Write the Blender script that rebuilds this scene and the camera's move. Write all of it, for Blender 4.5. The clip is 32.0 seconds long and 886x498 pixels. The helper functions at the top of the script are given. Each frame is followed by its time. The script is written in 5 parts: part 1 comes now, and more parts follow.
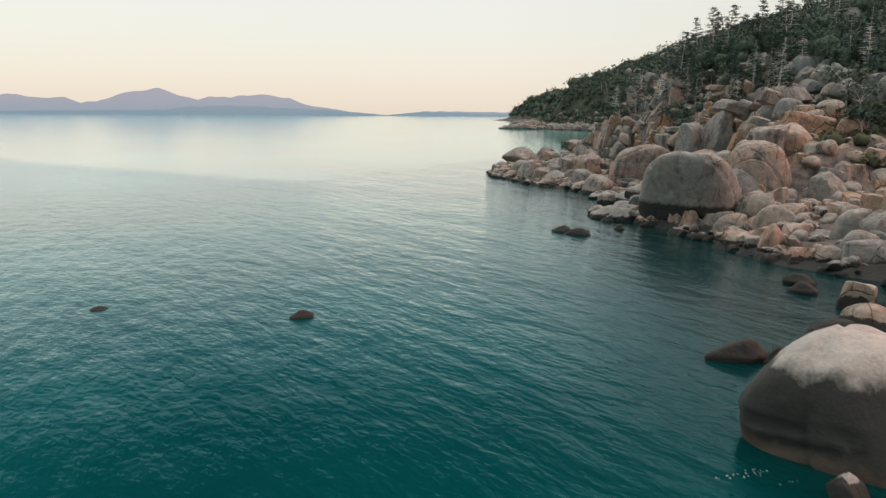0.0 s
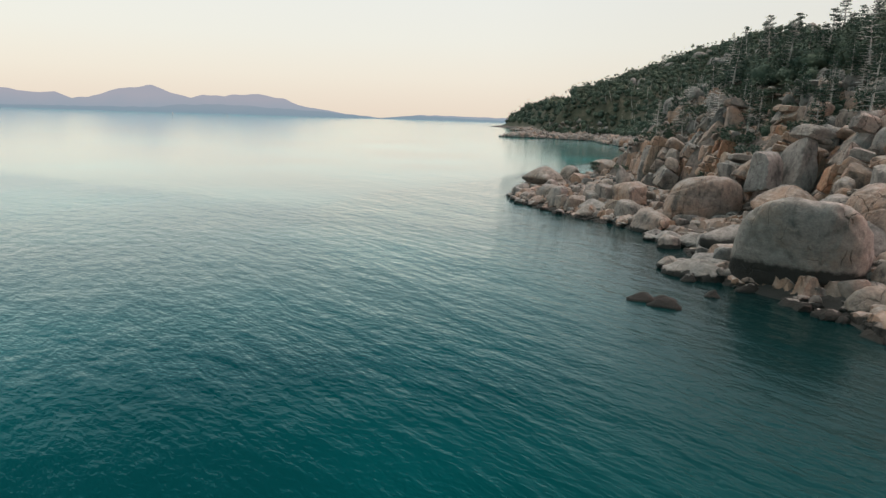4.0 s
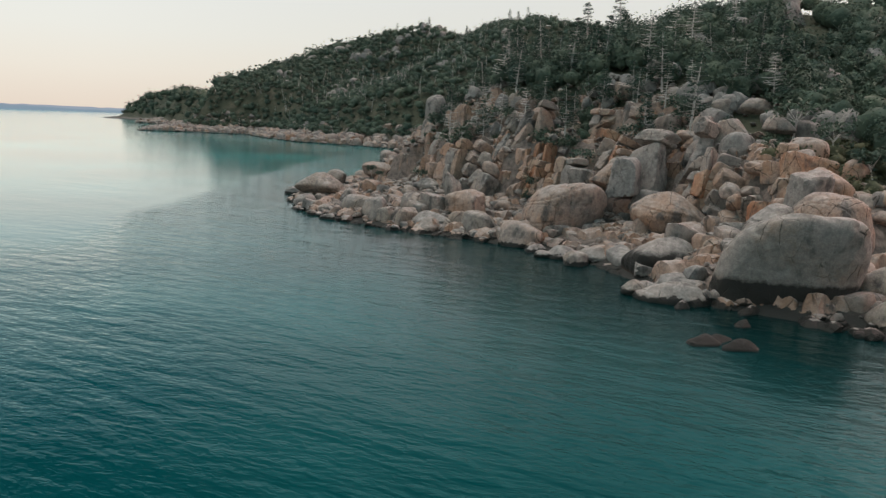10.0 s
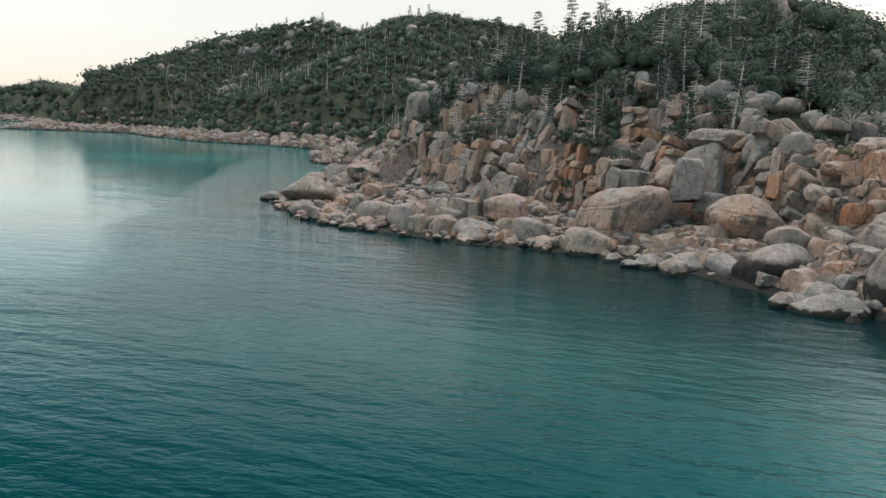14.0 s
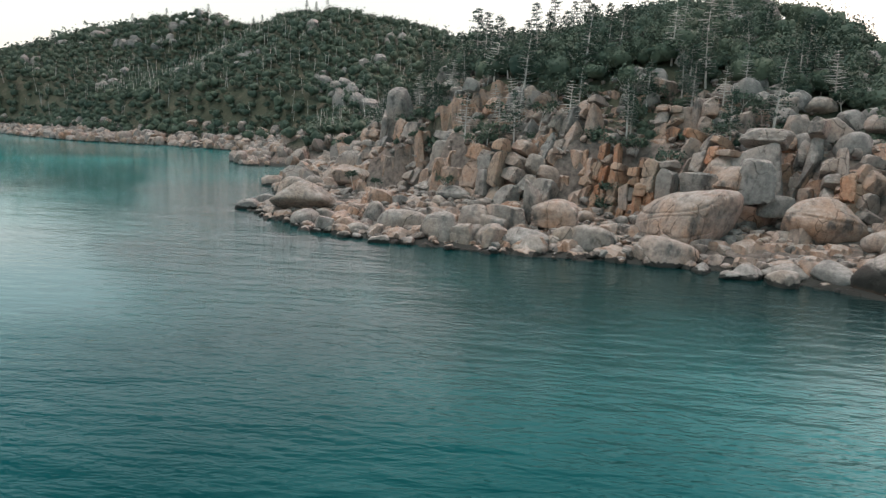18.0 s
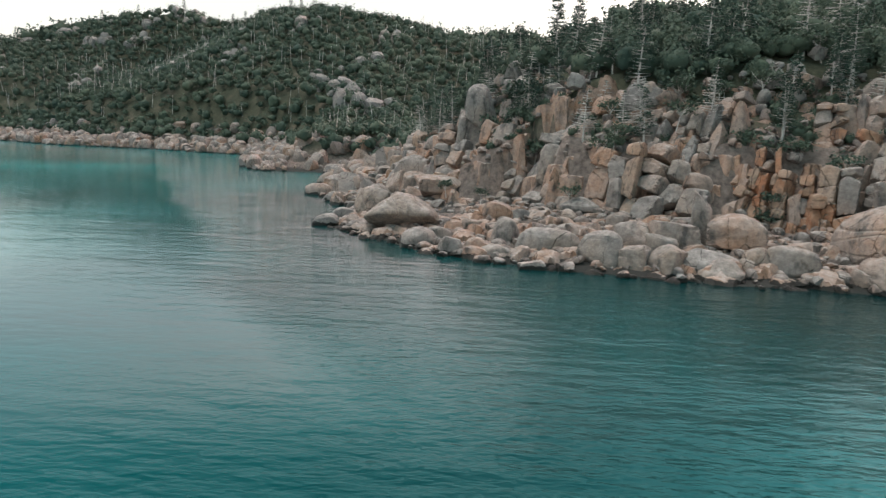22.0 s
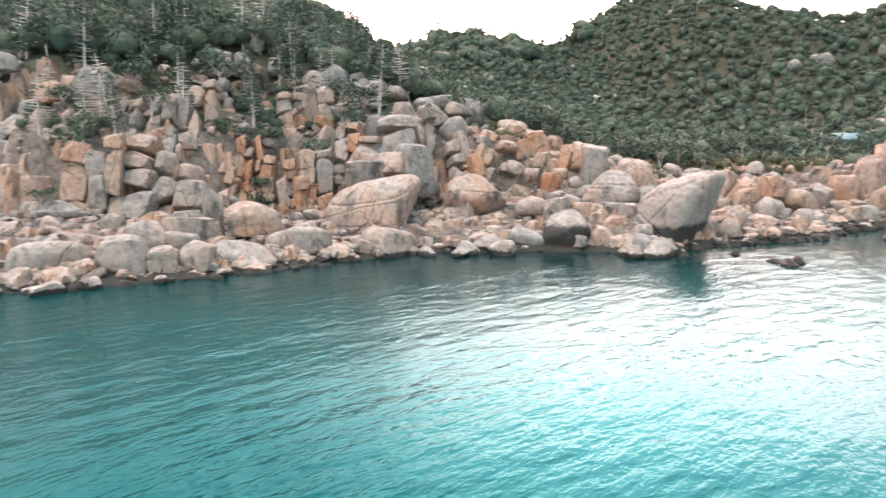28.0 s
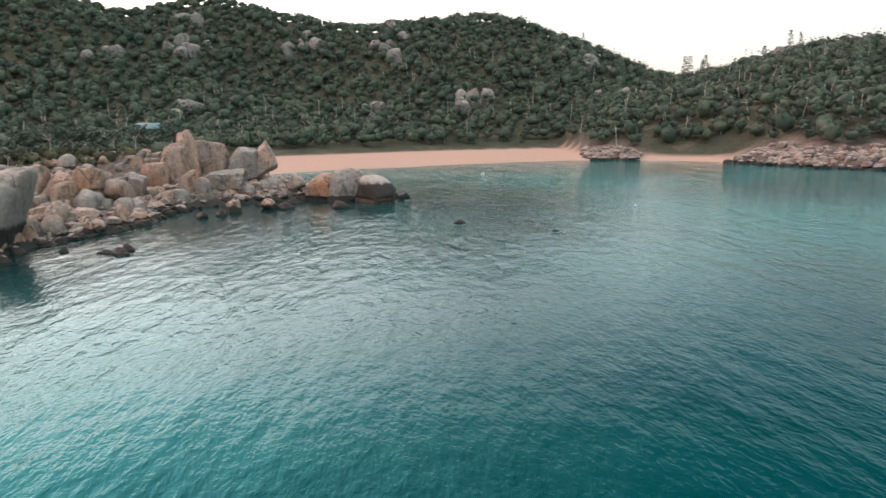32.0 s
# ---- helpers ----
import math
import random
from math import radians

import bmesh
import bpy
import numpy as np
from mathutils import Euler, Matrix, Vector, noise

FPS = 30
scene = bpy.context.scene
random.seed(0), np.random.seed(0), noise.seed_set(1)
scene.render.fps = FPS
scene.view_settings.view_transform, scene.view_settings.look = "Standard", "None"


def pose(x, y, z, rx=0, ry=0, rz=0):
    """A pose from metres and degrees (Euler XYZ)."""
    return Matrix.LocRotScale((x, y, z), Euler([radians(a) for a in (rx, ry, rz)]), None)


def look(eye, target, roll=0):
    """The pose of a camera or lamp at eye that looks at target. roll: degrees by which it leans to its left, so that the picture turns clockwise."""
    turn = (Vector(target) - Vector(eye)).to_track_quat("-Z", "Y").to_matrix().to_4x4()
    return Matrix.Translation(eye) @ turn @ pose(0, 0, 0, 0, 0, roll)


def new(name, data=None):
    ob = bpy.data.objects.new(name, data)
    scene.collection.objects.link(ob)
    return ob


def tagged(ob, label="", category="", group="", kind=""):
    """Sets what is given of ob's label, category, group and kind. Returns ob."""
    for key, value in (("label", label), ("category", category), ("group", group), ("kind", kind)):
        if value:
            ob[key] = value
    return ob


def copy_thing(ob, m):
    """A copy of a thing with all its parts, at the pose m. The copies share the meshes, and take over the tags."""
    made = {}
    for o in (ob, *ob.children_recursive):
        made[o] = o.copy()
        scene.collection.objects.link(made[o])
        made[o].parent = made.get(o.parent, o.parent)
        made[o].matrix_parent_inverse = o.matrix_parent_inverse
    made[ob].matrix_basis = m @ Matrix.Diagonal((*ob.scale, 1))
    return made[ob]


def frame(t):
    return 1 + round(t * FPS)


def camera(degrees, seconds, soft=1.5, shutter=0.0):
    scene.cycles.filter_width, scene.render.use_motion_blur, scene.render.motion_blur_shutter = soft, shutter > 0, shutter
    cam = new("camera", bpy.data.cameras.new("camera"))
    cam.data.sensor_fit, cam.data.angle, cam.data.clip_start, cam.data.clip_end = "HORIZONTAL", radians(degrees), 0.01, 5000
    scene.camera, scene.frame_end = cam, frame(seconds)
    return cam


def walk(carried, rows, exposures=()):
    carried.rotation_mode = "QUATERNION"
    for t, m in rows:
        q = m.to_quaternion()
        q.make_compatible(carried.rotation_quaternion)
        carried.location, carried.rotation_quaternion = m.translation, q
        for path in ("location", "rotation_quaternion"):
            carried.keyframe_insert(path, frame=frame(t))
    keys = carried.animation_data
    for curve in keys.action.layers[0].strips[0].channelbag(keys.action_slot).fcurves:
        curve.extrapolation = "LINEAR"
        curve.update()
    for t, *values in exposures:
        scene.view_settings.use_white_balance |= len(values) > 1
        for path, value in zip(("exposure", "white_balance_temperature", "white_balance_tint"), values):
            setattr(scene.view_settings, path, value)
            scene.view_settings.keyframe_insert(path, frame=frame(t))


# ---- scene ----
cam = camera(63.3, 32.0, soft=1.4, shutter=0.5)
PATH = [
    (0, (0.572, 2.043, 12.629), (0.588, 4.009, 12.26), 0.3),
    (0.5, (0.54, 4.644, 12.922), (0.561, 6.609, 12.552), 0.5),
    (1, (0.406, 7.317, 13.261), (0.431, 9.282, 12.891), 0.6),
    (1.5, (0.175, 9.967, 13.595), (0.205, 11.932, 13.225), 0.7),
    (2, (-0.193, 12.538, 13.935), (-0.158, 14.504, 13.567), 1.0),
    (2.5, (-0.732, 14.914, 14.192), (-0.695, 16.881, 13.829), 1.3),
    (3, (-1.483, 17.282, 14.341), (-1.446, 19.249, 13.983), 1.4),
    (3.5, (-2.413, 19.546, 14.41), (-2.377, 21.513, 14.052), 1.6),
    (5.5, (-8.272, 28.64, 14.73), (-8.132, 30.603, 14.371), 2.1),
    (6, (-10.109, 30.723, 14.782), (-9.884, 32.678, 14.423), 2.2),
    (6.5, (-12.182, 32.6, 14.86), (-11.852, 34.54, 14.502), 2.1),
    (7, (-14.385, 34.375, 14.931), (-13.953, 36.294, 14.573), 2.2),
    (7.5, (-16.684, 36.206, 15.004), (-16.15, 38.1, 14.647), 2.2),
    (8, (-19.006, 38.139, 15.08), (-18.371, 40.001, 14.722), 2.3),
    (8.5, (-21.281, 40.164, 15.148), (-20.55, 41.991, 14.793), 2.1),
    (9, (-23.503, 42.259, 15.181), (-22.676, 44.046, 14.827), 2.1),
    (9.5, (-25.655, 44.445, 15.189), (-24.735, 46.185, 14.836), 2.1),
    (10, (-27.673, 46.724, 15.177), (-26.664, 48.415, 14.827), 2.0),
    (10.5, (-29.602, 49.146, 15.14), (-28.505, 50.781, 14.792), 2.0),
    (11, (-31.436, 51.663, 15.095), (-30.253, 53.238, 14.749), 2.1),
    (11.5, (-33.17, 54.203, 15.031), (-31.949, 55.748, 14.686), 2.1),
    (12, (-34.786, 56.707, 14.929), (-33.556, 58.246, 14.585), 2.2),
    (12.5, (-36.337, 59.251, 14.811), (-35.106, 60.789, 14.467), 2.1),
    (13, (-37.851, 61.848, 14.696), (-36.602, 63.371, 14.353), 2.2),
    (13.5, (-39.347, 64.498, 14.592), (-38.077, 66.005, 14.249), 2.2),
    (14, (-40.763, 67.175, 14.506), (-39.472, 68.664, 14.163), 2.1),
    (14.5, (-42.002, 69.848, 14.417), (-40.688, 71.316, 14.075), 2.1),
    (16.5, (-46.06, 80.76, 13.817), (-44.577, 82.06, 13.484), 2.2),
    (17, (-46.793, 83.644, 13.723), (-45.293, 84.925, 13.39), 2.3),
    (17.5, (-47.315, 86.568, 13.636), (-45.801, 87.831, 13.304), 2.3),
    (18, (-47.714, 89.589, 13.563), (-46.183, 90.834, 13.232), 2.3),
    (18.5, (-48.044, 92.694, 13.508), (-46.495, 93.916, 13.179), 2.2),
    (19, (-48.341, 95.773, 13.45), (-46.776, 96.973, 13.12), 2.2),
    (19.5, (-48.617, 98.878, 13.386), (-47.037, 100.06, 13.056), 2.2),
    (20, (-48.834, 101.984, 13.322), (-47.243, 103.15, 12.993), 2.2),
    (20.5, (-48.953, 105.113, 13.271), (-47.358, 106.273, 12.942), 2.1),
    (21, (-48.883, 108.276, 13.215), (-47.289, 109.439, 12.887), 2.2),
    (21.5, (-48.724, 111.407, 13.17), (-47.13, 112.569, 12.841), 2.2),
    (22, (-48.537, 114.593, 13.159), (-46.944, 115.757, 12.832), 2.0),
    (22.5, (-48.348, 117.653, 13.139), (-46.755, 118.819, 12.814), 1.9),
    (23, (-48.233, 120.359, 13.125), (-46.64, 121.524, 12.801), 1.7),
    (23.5, (-48.199, 122.617, 13.105), (-46.604, 123.779, 12.78), 1.5),
    (24, (-48.205, 124.43, 13.068), (-46.608, 125.591, 12.743), 1.4),
    (24.5, (-48.222, 125.708, 13.014), (-46.566, 126.781, 12.69), 1.1),
    (25, (-48.266, 126.643, 12.966), (-46.529, 127.58, 12.642), 0.9),
    (25.5, (-48.363, 127.229, 12.946), (-46.53, 127.96, 12.623), 0.7),
    (26, (-48.51, 127.618, 12.966), (-46.594, 128.094, 12.644), 0.4),
    (26.5, (-48.631, 127.817, 12.974), (-46.668, 128.022, 12.653), 0.4),
    (28.5, (-48.656, 128.343, 13.067), (-46.758, 127.802, 12.741), 0.4),
    (29, (-48.69, 128.403, 13.064), (-46.848, 127.696, 12.734), 0.3),
    (29.5, (-48.782, 128.453, 13.043), (-47.042, 127.526, 12.706), 0.2),
    (30, (-48.929, 128.53, 13.035), (-47.328, 127.382, 12.69), -0.0),
    (30.5, (-49.184, 128.627, 13.086), (-47.749, 127.278, 12.737), -0.2),
    (31, (-49.41, 128.807, 13.138), (-48.167, 127.28, 12.788), -0.5),
    (31.5, (-49.436, 128.941, 13.184), (-48.404, 127.265, 12.83), -0.6),
    (32, (-49.295, 129.028, 13.214), (-48.375, 127.288, 12.861), -0.7),
]
EXPOSURES = [(0, -0.43, 6500, 10), (9, -0.50, 6380, 11), (16, -0.08, 6250, 11), (25, 0.0, 6300, 12), (26, 0.15, 6320, 12.5),
             (28.5, 1.0, 6500, 19), (29.5, 0.92, 6500, 19), (31, 0.25, 6400, 16), (32, -0.15, 6300, 13)]
walk(cam, [(t, look(eye, target, roll)) for t, eye, target, roll in PATH], EXPOSURES)

# ---- world and light ----
world = bpy.data.worlds.new("dusk_sky")
scene.world = world
world.use_nodes = True
SUN_AZ, SUN_EL = 104.0, 4.0          # the sun stands low behind the saddle inland


def build_sky():
    nt = world.node_tree
    nt.nodes.clear()
    out = nt.nodes.new("ShaderNodeOutputWorld")
    bg = nt.nodes.new("ShaderNodeBackground")
    sky = nt.nodes.new("ShaderNodeTexSky")
    sky.sky_type = "NISHITA"
    sky.sun_disc = False
    sky.sun_elevation, sky.sun_rotation = radians(SUN_EL), radians(SUN_AZ)
    sky.dust_density = 2.0
    tc = nt.nodes.new("ShaderNodeTexCoord")
    sep = nt.nodes.new("ShaderNodeSeparateXYZ")
    nt.links.new(tc.outputs["Generated"], sep.inputs[0])

    def profile(stops):
        ramp = nt.nodes.new("ShaderNodeValToRGB")
        el = ramp.color_ramp.elements
        while len(el) < len(stops):
            el.new(0.5)
        for k, (p, c) in enumerate(stops):
            el[k].position, el[k].color = p, (*c, 1)
        nt.links.new(sep.outputs["Z"], ramp.inputs["Fac"])
        return ramp.outputs["Color"]

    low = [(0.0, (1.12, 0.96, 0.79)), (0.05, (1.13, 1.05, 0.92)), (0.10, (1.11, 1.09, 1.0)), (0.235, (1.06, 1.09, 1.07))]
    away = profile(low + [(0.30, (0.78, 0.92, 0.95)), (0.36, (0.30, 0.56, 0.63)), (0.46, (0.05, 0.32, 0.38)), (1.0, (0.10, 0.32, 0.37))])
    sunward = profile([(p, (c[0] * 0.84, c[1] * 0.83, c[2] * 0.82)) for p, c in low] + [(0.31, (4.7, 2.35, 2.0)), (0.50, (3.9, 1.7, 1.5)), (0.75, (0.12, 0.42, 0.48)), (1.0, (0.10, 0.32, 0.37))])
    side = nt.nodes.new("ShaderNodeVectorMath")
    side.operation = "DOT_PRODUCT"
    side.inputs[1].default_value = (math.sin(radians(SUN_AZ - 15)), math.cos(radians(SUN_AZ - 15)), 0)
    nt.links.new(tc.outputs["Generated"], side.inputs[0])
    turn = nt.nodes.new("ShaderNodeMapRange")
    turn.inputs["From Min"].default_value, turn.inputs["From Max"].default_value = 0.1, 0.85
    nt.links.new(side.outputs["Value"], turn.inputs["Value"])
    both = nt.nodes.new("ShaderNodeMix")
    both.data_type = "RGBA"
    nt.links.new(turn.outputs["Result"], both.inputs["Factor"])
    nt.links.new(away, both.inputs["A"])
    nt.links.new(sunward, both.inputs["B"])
    # the thin high haze of dusk, over the clear-sky model
    mul = nt.nodes.new("ShaderNodeMix")
    mul.data_type = "RGBA"
    mul.blend_type = "ADD"
    mul.inputs["Factor"].default_value = 0.05
    nt.links.new(both.outputs["Result"], mul.inputs["A"])
    nt.links.new(sky.outputs["Color"], mul.inputs["B"])
    # the bright half of the sky round the hidden sun
    dot = nt.nodes.new("ShaderNodeVectorMath")
    dot.operation = "DOT_PRODUCT"
    dot.inputs[1].default_value = (math.sin(radians(SUN_AZ + 8)) * math.cos(radians(16)), math.cos(radians(SUN_AZ + 8)) * math.cos(radians(16)), math.sin(radians(16)))
    nt.links.new(tc.outputs["Generated"], dot.inputs[0])
    pos = nt.nodes.new("ShaderNodeMath")
    pos.operation = "MAXIMUM"
    pos.inputs[1].default_value = 0.0
    nt.links.new(dot.outputs["Value"], pos.inputs[0])
    power = nt.nodes.new("ShaderNodeMath")
    power.operation = "POWER"
    power.inputs[1].default_value = 6.0
    nt.links.new(pos.outputs[0], power.inputs[0])
    glow = nt.nodes.new("ShaderNodeMix")
    glow.data_type, glow.blend_type = "RGBA", "ADD"
    nt.links.new(power.outputs[0], glow.inputs["Factor"])
    nt.links.new(mul.outputs["Result"], glow.inputs["A"])
    glow.inputs["B"].default_value = (3.8, 3.2, 2.9, 1)
    # warm lobe added out of view, high over the north-west sea, lighting the cliffs
    west = nt.nodes.new("ShaderNodeVectorMath")
    west.operation = "DOT_PRODUCT"
    west.inputs[1].default_value = (math.sin(radians(SUN_AZ + 222)) * math.cos(radians(70)), math.cos(radians(SUN_AZ + 222)) * math.cos(radians(70)), math.sin(radians(70)))
    nt.links.new(tc.outputs["Generated"], west.inputs[0])
    soft = nt.nodes.new("ShaderNodeMath")
    soft.operation = "MAXIMUM"
    soft.inputs[1].default_value = 0.0
    nt.links.new(west.outputs["Value"], soft.inputs[0])
    soft2 = nt.nodes.new("ShaderNodeMath")
    soft2.operation = "POWER"
    soft2.inputs[1].default_value = 14.0
    nt.links.new(soft.outputs[0], soft2.inputs[0])
    added_lobe = nt.nodes.new("ShaderNodeMix")
    added_lobe.data_type, added_lobe.blend_type = "RGBA", "ADD"
    nt.links.new(soft2.outputs[0], added_lobe.inputs["Factor"])
    nt.links.new(glow.outputs["Result"], added_lobe.inputs["A"])
    added_lobe.inputs["B"].default_value = (7.0, 5.8, 5.1, 1)
    nt.links.new(added_lobe.outputs["Result"], bg.inputs["Color"])
    bg.inputs["Strength"].default_value = 1.0
    nt.links.new(bg.outputs[0], out.inputs["Surface"])


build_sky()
sun_data = bpy.data.lights.new("sun", "SUN")
sun_data.energy, sun_data.angle, sun_data.color = 0.8, radians(10), (1.0, 0.78, 0.55)
sun = new("sun", sun_data)
sun.matrix_world = look((200 * math.sin(radians(SUN_AZ)), 200 * math.cos(radians(SUN_AZ)), 200 * math.tan(radians(SUN_EL))), (0, 0, 0))


# ---- materials ----
def material(name, rough=0.8):
    m = bpy.data.materials.new(name)
    m.use_nodes = True
    b = m.node_tree.nodes["Principled BSDF"]
    b.inputs["Roughness"].default_value = rough
    return m, m.node_tree, b


def nd(nt, kind, **values):
    n = nt.nodes.new(kind)
    for k, v in values.items():
        n.inputs[k].default_value = v
    return n


def ramp_of(nt, src, *stops):
    r = nt.nodes.new("ShaderNodeValToRGB")
    e = r.color_ramp.elements
    while len(e) < len(stops):
        e.new(0.5)
    for i, (p, c) in enumerate(stops):
        e[i].position = p
        e[i].color = (*c, 1) if len(c) == 3 else c
    nt.links.new(src, r.inputs["Fac"])
    return r.outputs["Color"]


def grey(v):
    return (v, v, v)


def mix(nt, fac, a, b, blend="MIX"):
    n = nt.nodes.new("ShaderNodeMix")
    n.data_type, n.blend_type = "RGBA", blend
    for sock, v in (("Factor", fac), ("A", a), ("B", b)):
        if isinstance(v, bpy.types.NodeSocket):
            nt.links.new(v, n.inputs[sock])
        elif sock == "Factor":
            n.inputs[sock].default_value = v
        else:
            n.inputs[sock].default_value = (*v, 1)
    return n.outputs["Result"]


def mathn(nt, op, a, b=0.0):
    n = nt.nodes.new("ShaderNodeMath")
    n.operation = op
    for i, v in enumerate((a, b)):
        if isinstance(v, bpy.types.NodeSocket):
            nt.links.new(v, n.inputs[i])
        else:
            n.inputs[i].default_value = v
    return n.outputs[0]


def noise_of(nt, coord, scale, detail=4.0, rough=0.55, stretch=None):
    n = nd(nt, "ShaderNodeTexNoise", Scale=scale, Detail=detail, Roughness=rough)
    if stretch:
        mp = nt.nodes.new("ShaderNodeMapping")
        mp.vector_type = "TEXTURE"
        mp.inputs["Scale"].default_value = stretch[:3]
        if len(stretch) > 3:
            mp.inputs["Rotation"].default_value = (0, 0, radians(stretch[3]))
        nt.links.new(coord, mp.inputs["Vector"])
        coord = mp.outputs["Vector"]
    nt.links.new(coord, n.inputs["Vector"])
    return n.outputs["Fac"]


def bump(nt, b, height, strength, distance):
    n = nd(nt, "ShaderNodeBump", Strength=strength, Distance=distance)
    nt.links.new(height, n.inputs["Height"])
    nt.links.new(n.outputs[0], b.inputs["Normal"])


def granite(name, grey_c, warm_c, rust_c, warm=0.5, rust=0.62, per_object=True, jointed=0.5, tide_level=0.38, lichen=0.85, cap=(0.50, 0.455, 0.415)):
    """Weathered granite: pale grains, salmon and rust patches, grey lichen, dark joints and a tide mark at the sea."""
    m, nt, b = material(name, 0.85)
    geo = nt.nodes.new("ShaderNodeNewGeometry")
    pos = geo.outputs["Position"]
    big = noise_of(nt, pos, 0.22, 5.0, 0.6)
    mid = noise_of(nt, pos, 0.9, 6.0, 0.62)
    fine = noise_of(nt, pos, 7.0, 5.0, 0.7)
    rnd = nt.nodes.new("ShaderNodeObjectInfo").outputs["Random"] if per_object else geo.outputs["Random Per Island"]
    shifted = mathn(nt, "ADD", big, mathn(nt, "MULTIPLY", mathn(nt, "SUBTRACT", rnd, 0.5), 0.42))
    c = mix(nt, ramp_of(nt, shifted, (warm - 0.16, grey(0)), (warm + 0.16, grey(1))), grey_c, warm_c)
    c = mix(nt, ramp_of(nt, mathn(nt, "ADD", shifted, mathn(nt, "MULTIPLY", mathn(nt, "SUBTRACT", mid, 0.5), 0.5)), (rust - 0.04, grey(0)), (rust + 0.20, grey(1))), c, rust_c)
    # streaks of grey-black lichen that run down the faces
    streak = noise_of(nt, pos, 0.55, 5.0, 0.65, (1.0, 1.0, 2.0))
    c = mix(nt, ramp_of(nt, streak, (0.53, grey(0)), (0.66, grey(lichen))), c, (0.075, 0.073, 0.070))
    # upward faces patchily paler: part lichen, part top light put into the colour
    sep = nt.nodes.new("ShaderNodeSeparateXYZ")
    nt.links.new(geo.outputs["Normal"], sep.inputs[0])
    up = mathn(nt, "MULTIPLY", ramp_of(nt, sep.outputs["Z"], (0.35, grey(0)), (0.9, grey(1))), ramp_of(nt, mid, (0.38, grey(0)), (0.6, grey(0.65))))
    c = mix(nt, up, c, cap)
    c = mix(nt, 1.0, c, ramp_of(nt, fine, (0.25, grey(0.78)), (0.7, grey(1.15))), "MULTIPLY")
    c = mix(nt, 1.0, c, ramp_of(nt, noise_of(nt, pos, 1.7, 5.0, 0.7), (0.34, grey(1.0 - 0.36 * lichen)), (0.60, grey(1.0 + 0.10 * lichen))), "MULTIPLY")
    # hairline joints
    vor = nd(nt, "ShaderNodeTexVoronoi", Scale=0.5)
    vor.feature = "DISTANCE_TO_EDGE"
    warp = nt.nodes.new("ShaderNodeVectorMath")
    warp.operation = "ADD"
    nn = nd(nt, "ShaderNodeTexNoise", Scale=0.3, Detail=4.0)
    nt.links.new(pos, nn.inputs["Vector"])
    squeeze = nt.nodes.new("ShaderNodeMapping")
    squeeze.inputs["Scale"].default_value = (1.0, 1.0, 0.38)
    squeeze.inputs["Rotation"].default_value = (0.25, 0.15, 0.4)
    nt.links.new(pos, squeeze.inputs["Vector"])
    far = nt.nodes.new("ShaderNodeVectorMath")
    far.operation = "SCALE"
    far.inputs["Scale"].default_value = 1.1
    nt.links.new(nn.outputs["Color"], far.inputs[0])
    nt.links.new(squeeze.outputs["Vector"], warp.inputs[0])
    nt.links.new(far.outputs[0], warp.inputs[1])
    nt.links.new(warp.outputs[0], vor.inputs["Vector"])
    joint = ramp_of(nt, vor.outputs["Distance"], (0.004, grey(0.25)), (0.020, grey(1)))
    joint = mix(nt, ramp_of(nt, big, (jointed, grey(0)), (jointed + 0.08, grey(0.9))), (1, 1, 1), joint)
    c = mix(nt, 1.0, c, joint, "MULTIPLY")
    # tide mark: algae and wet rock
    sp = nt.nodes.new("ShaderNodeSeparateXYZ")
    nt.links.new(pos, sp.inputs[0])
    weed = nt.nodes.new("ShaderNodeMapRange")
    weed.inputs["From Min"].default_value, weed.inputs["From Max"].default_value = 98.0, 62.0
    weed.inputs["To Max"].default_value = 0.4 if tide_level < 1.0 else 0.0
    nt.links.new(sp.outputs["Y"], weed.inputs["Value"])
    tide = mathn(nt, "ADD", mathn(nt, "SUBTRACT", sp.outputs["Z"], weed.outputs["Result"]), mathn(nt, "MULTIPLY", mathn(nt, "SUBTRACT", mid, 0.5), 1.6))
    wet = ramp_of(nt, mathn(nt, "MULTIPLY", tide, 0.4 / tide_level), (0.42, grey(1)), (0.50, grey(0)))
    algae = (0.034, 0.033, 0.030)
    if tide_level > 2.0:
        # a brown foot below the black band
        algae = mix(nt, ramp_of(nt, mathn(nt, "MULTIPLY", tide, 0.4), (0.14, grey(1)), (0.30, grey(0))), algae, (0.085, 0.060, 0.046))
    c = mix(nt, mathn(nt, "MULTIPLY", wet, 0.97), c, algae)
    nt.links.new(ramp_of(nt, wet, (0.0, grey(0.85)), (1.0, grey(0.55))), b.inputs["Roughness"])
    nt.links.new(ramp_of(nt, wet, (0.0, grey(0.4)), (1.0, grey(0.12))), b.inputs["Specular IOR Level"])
    nt.links.new(c, b.inputs["Base Color"])
    h = mathn(nt, "ADD", mathn(nt, "MULTIPLY", mid, 1.0), mathn(nt, "MULTIPLY", fine, 0.25))
    h = mathn(nt, "ADD", h, mathn(nt, "MULTIPLY", joint, 0.5))
    bump(nt, b, h, 0.25 + 0.75 * lichen, 0.26)
    return m


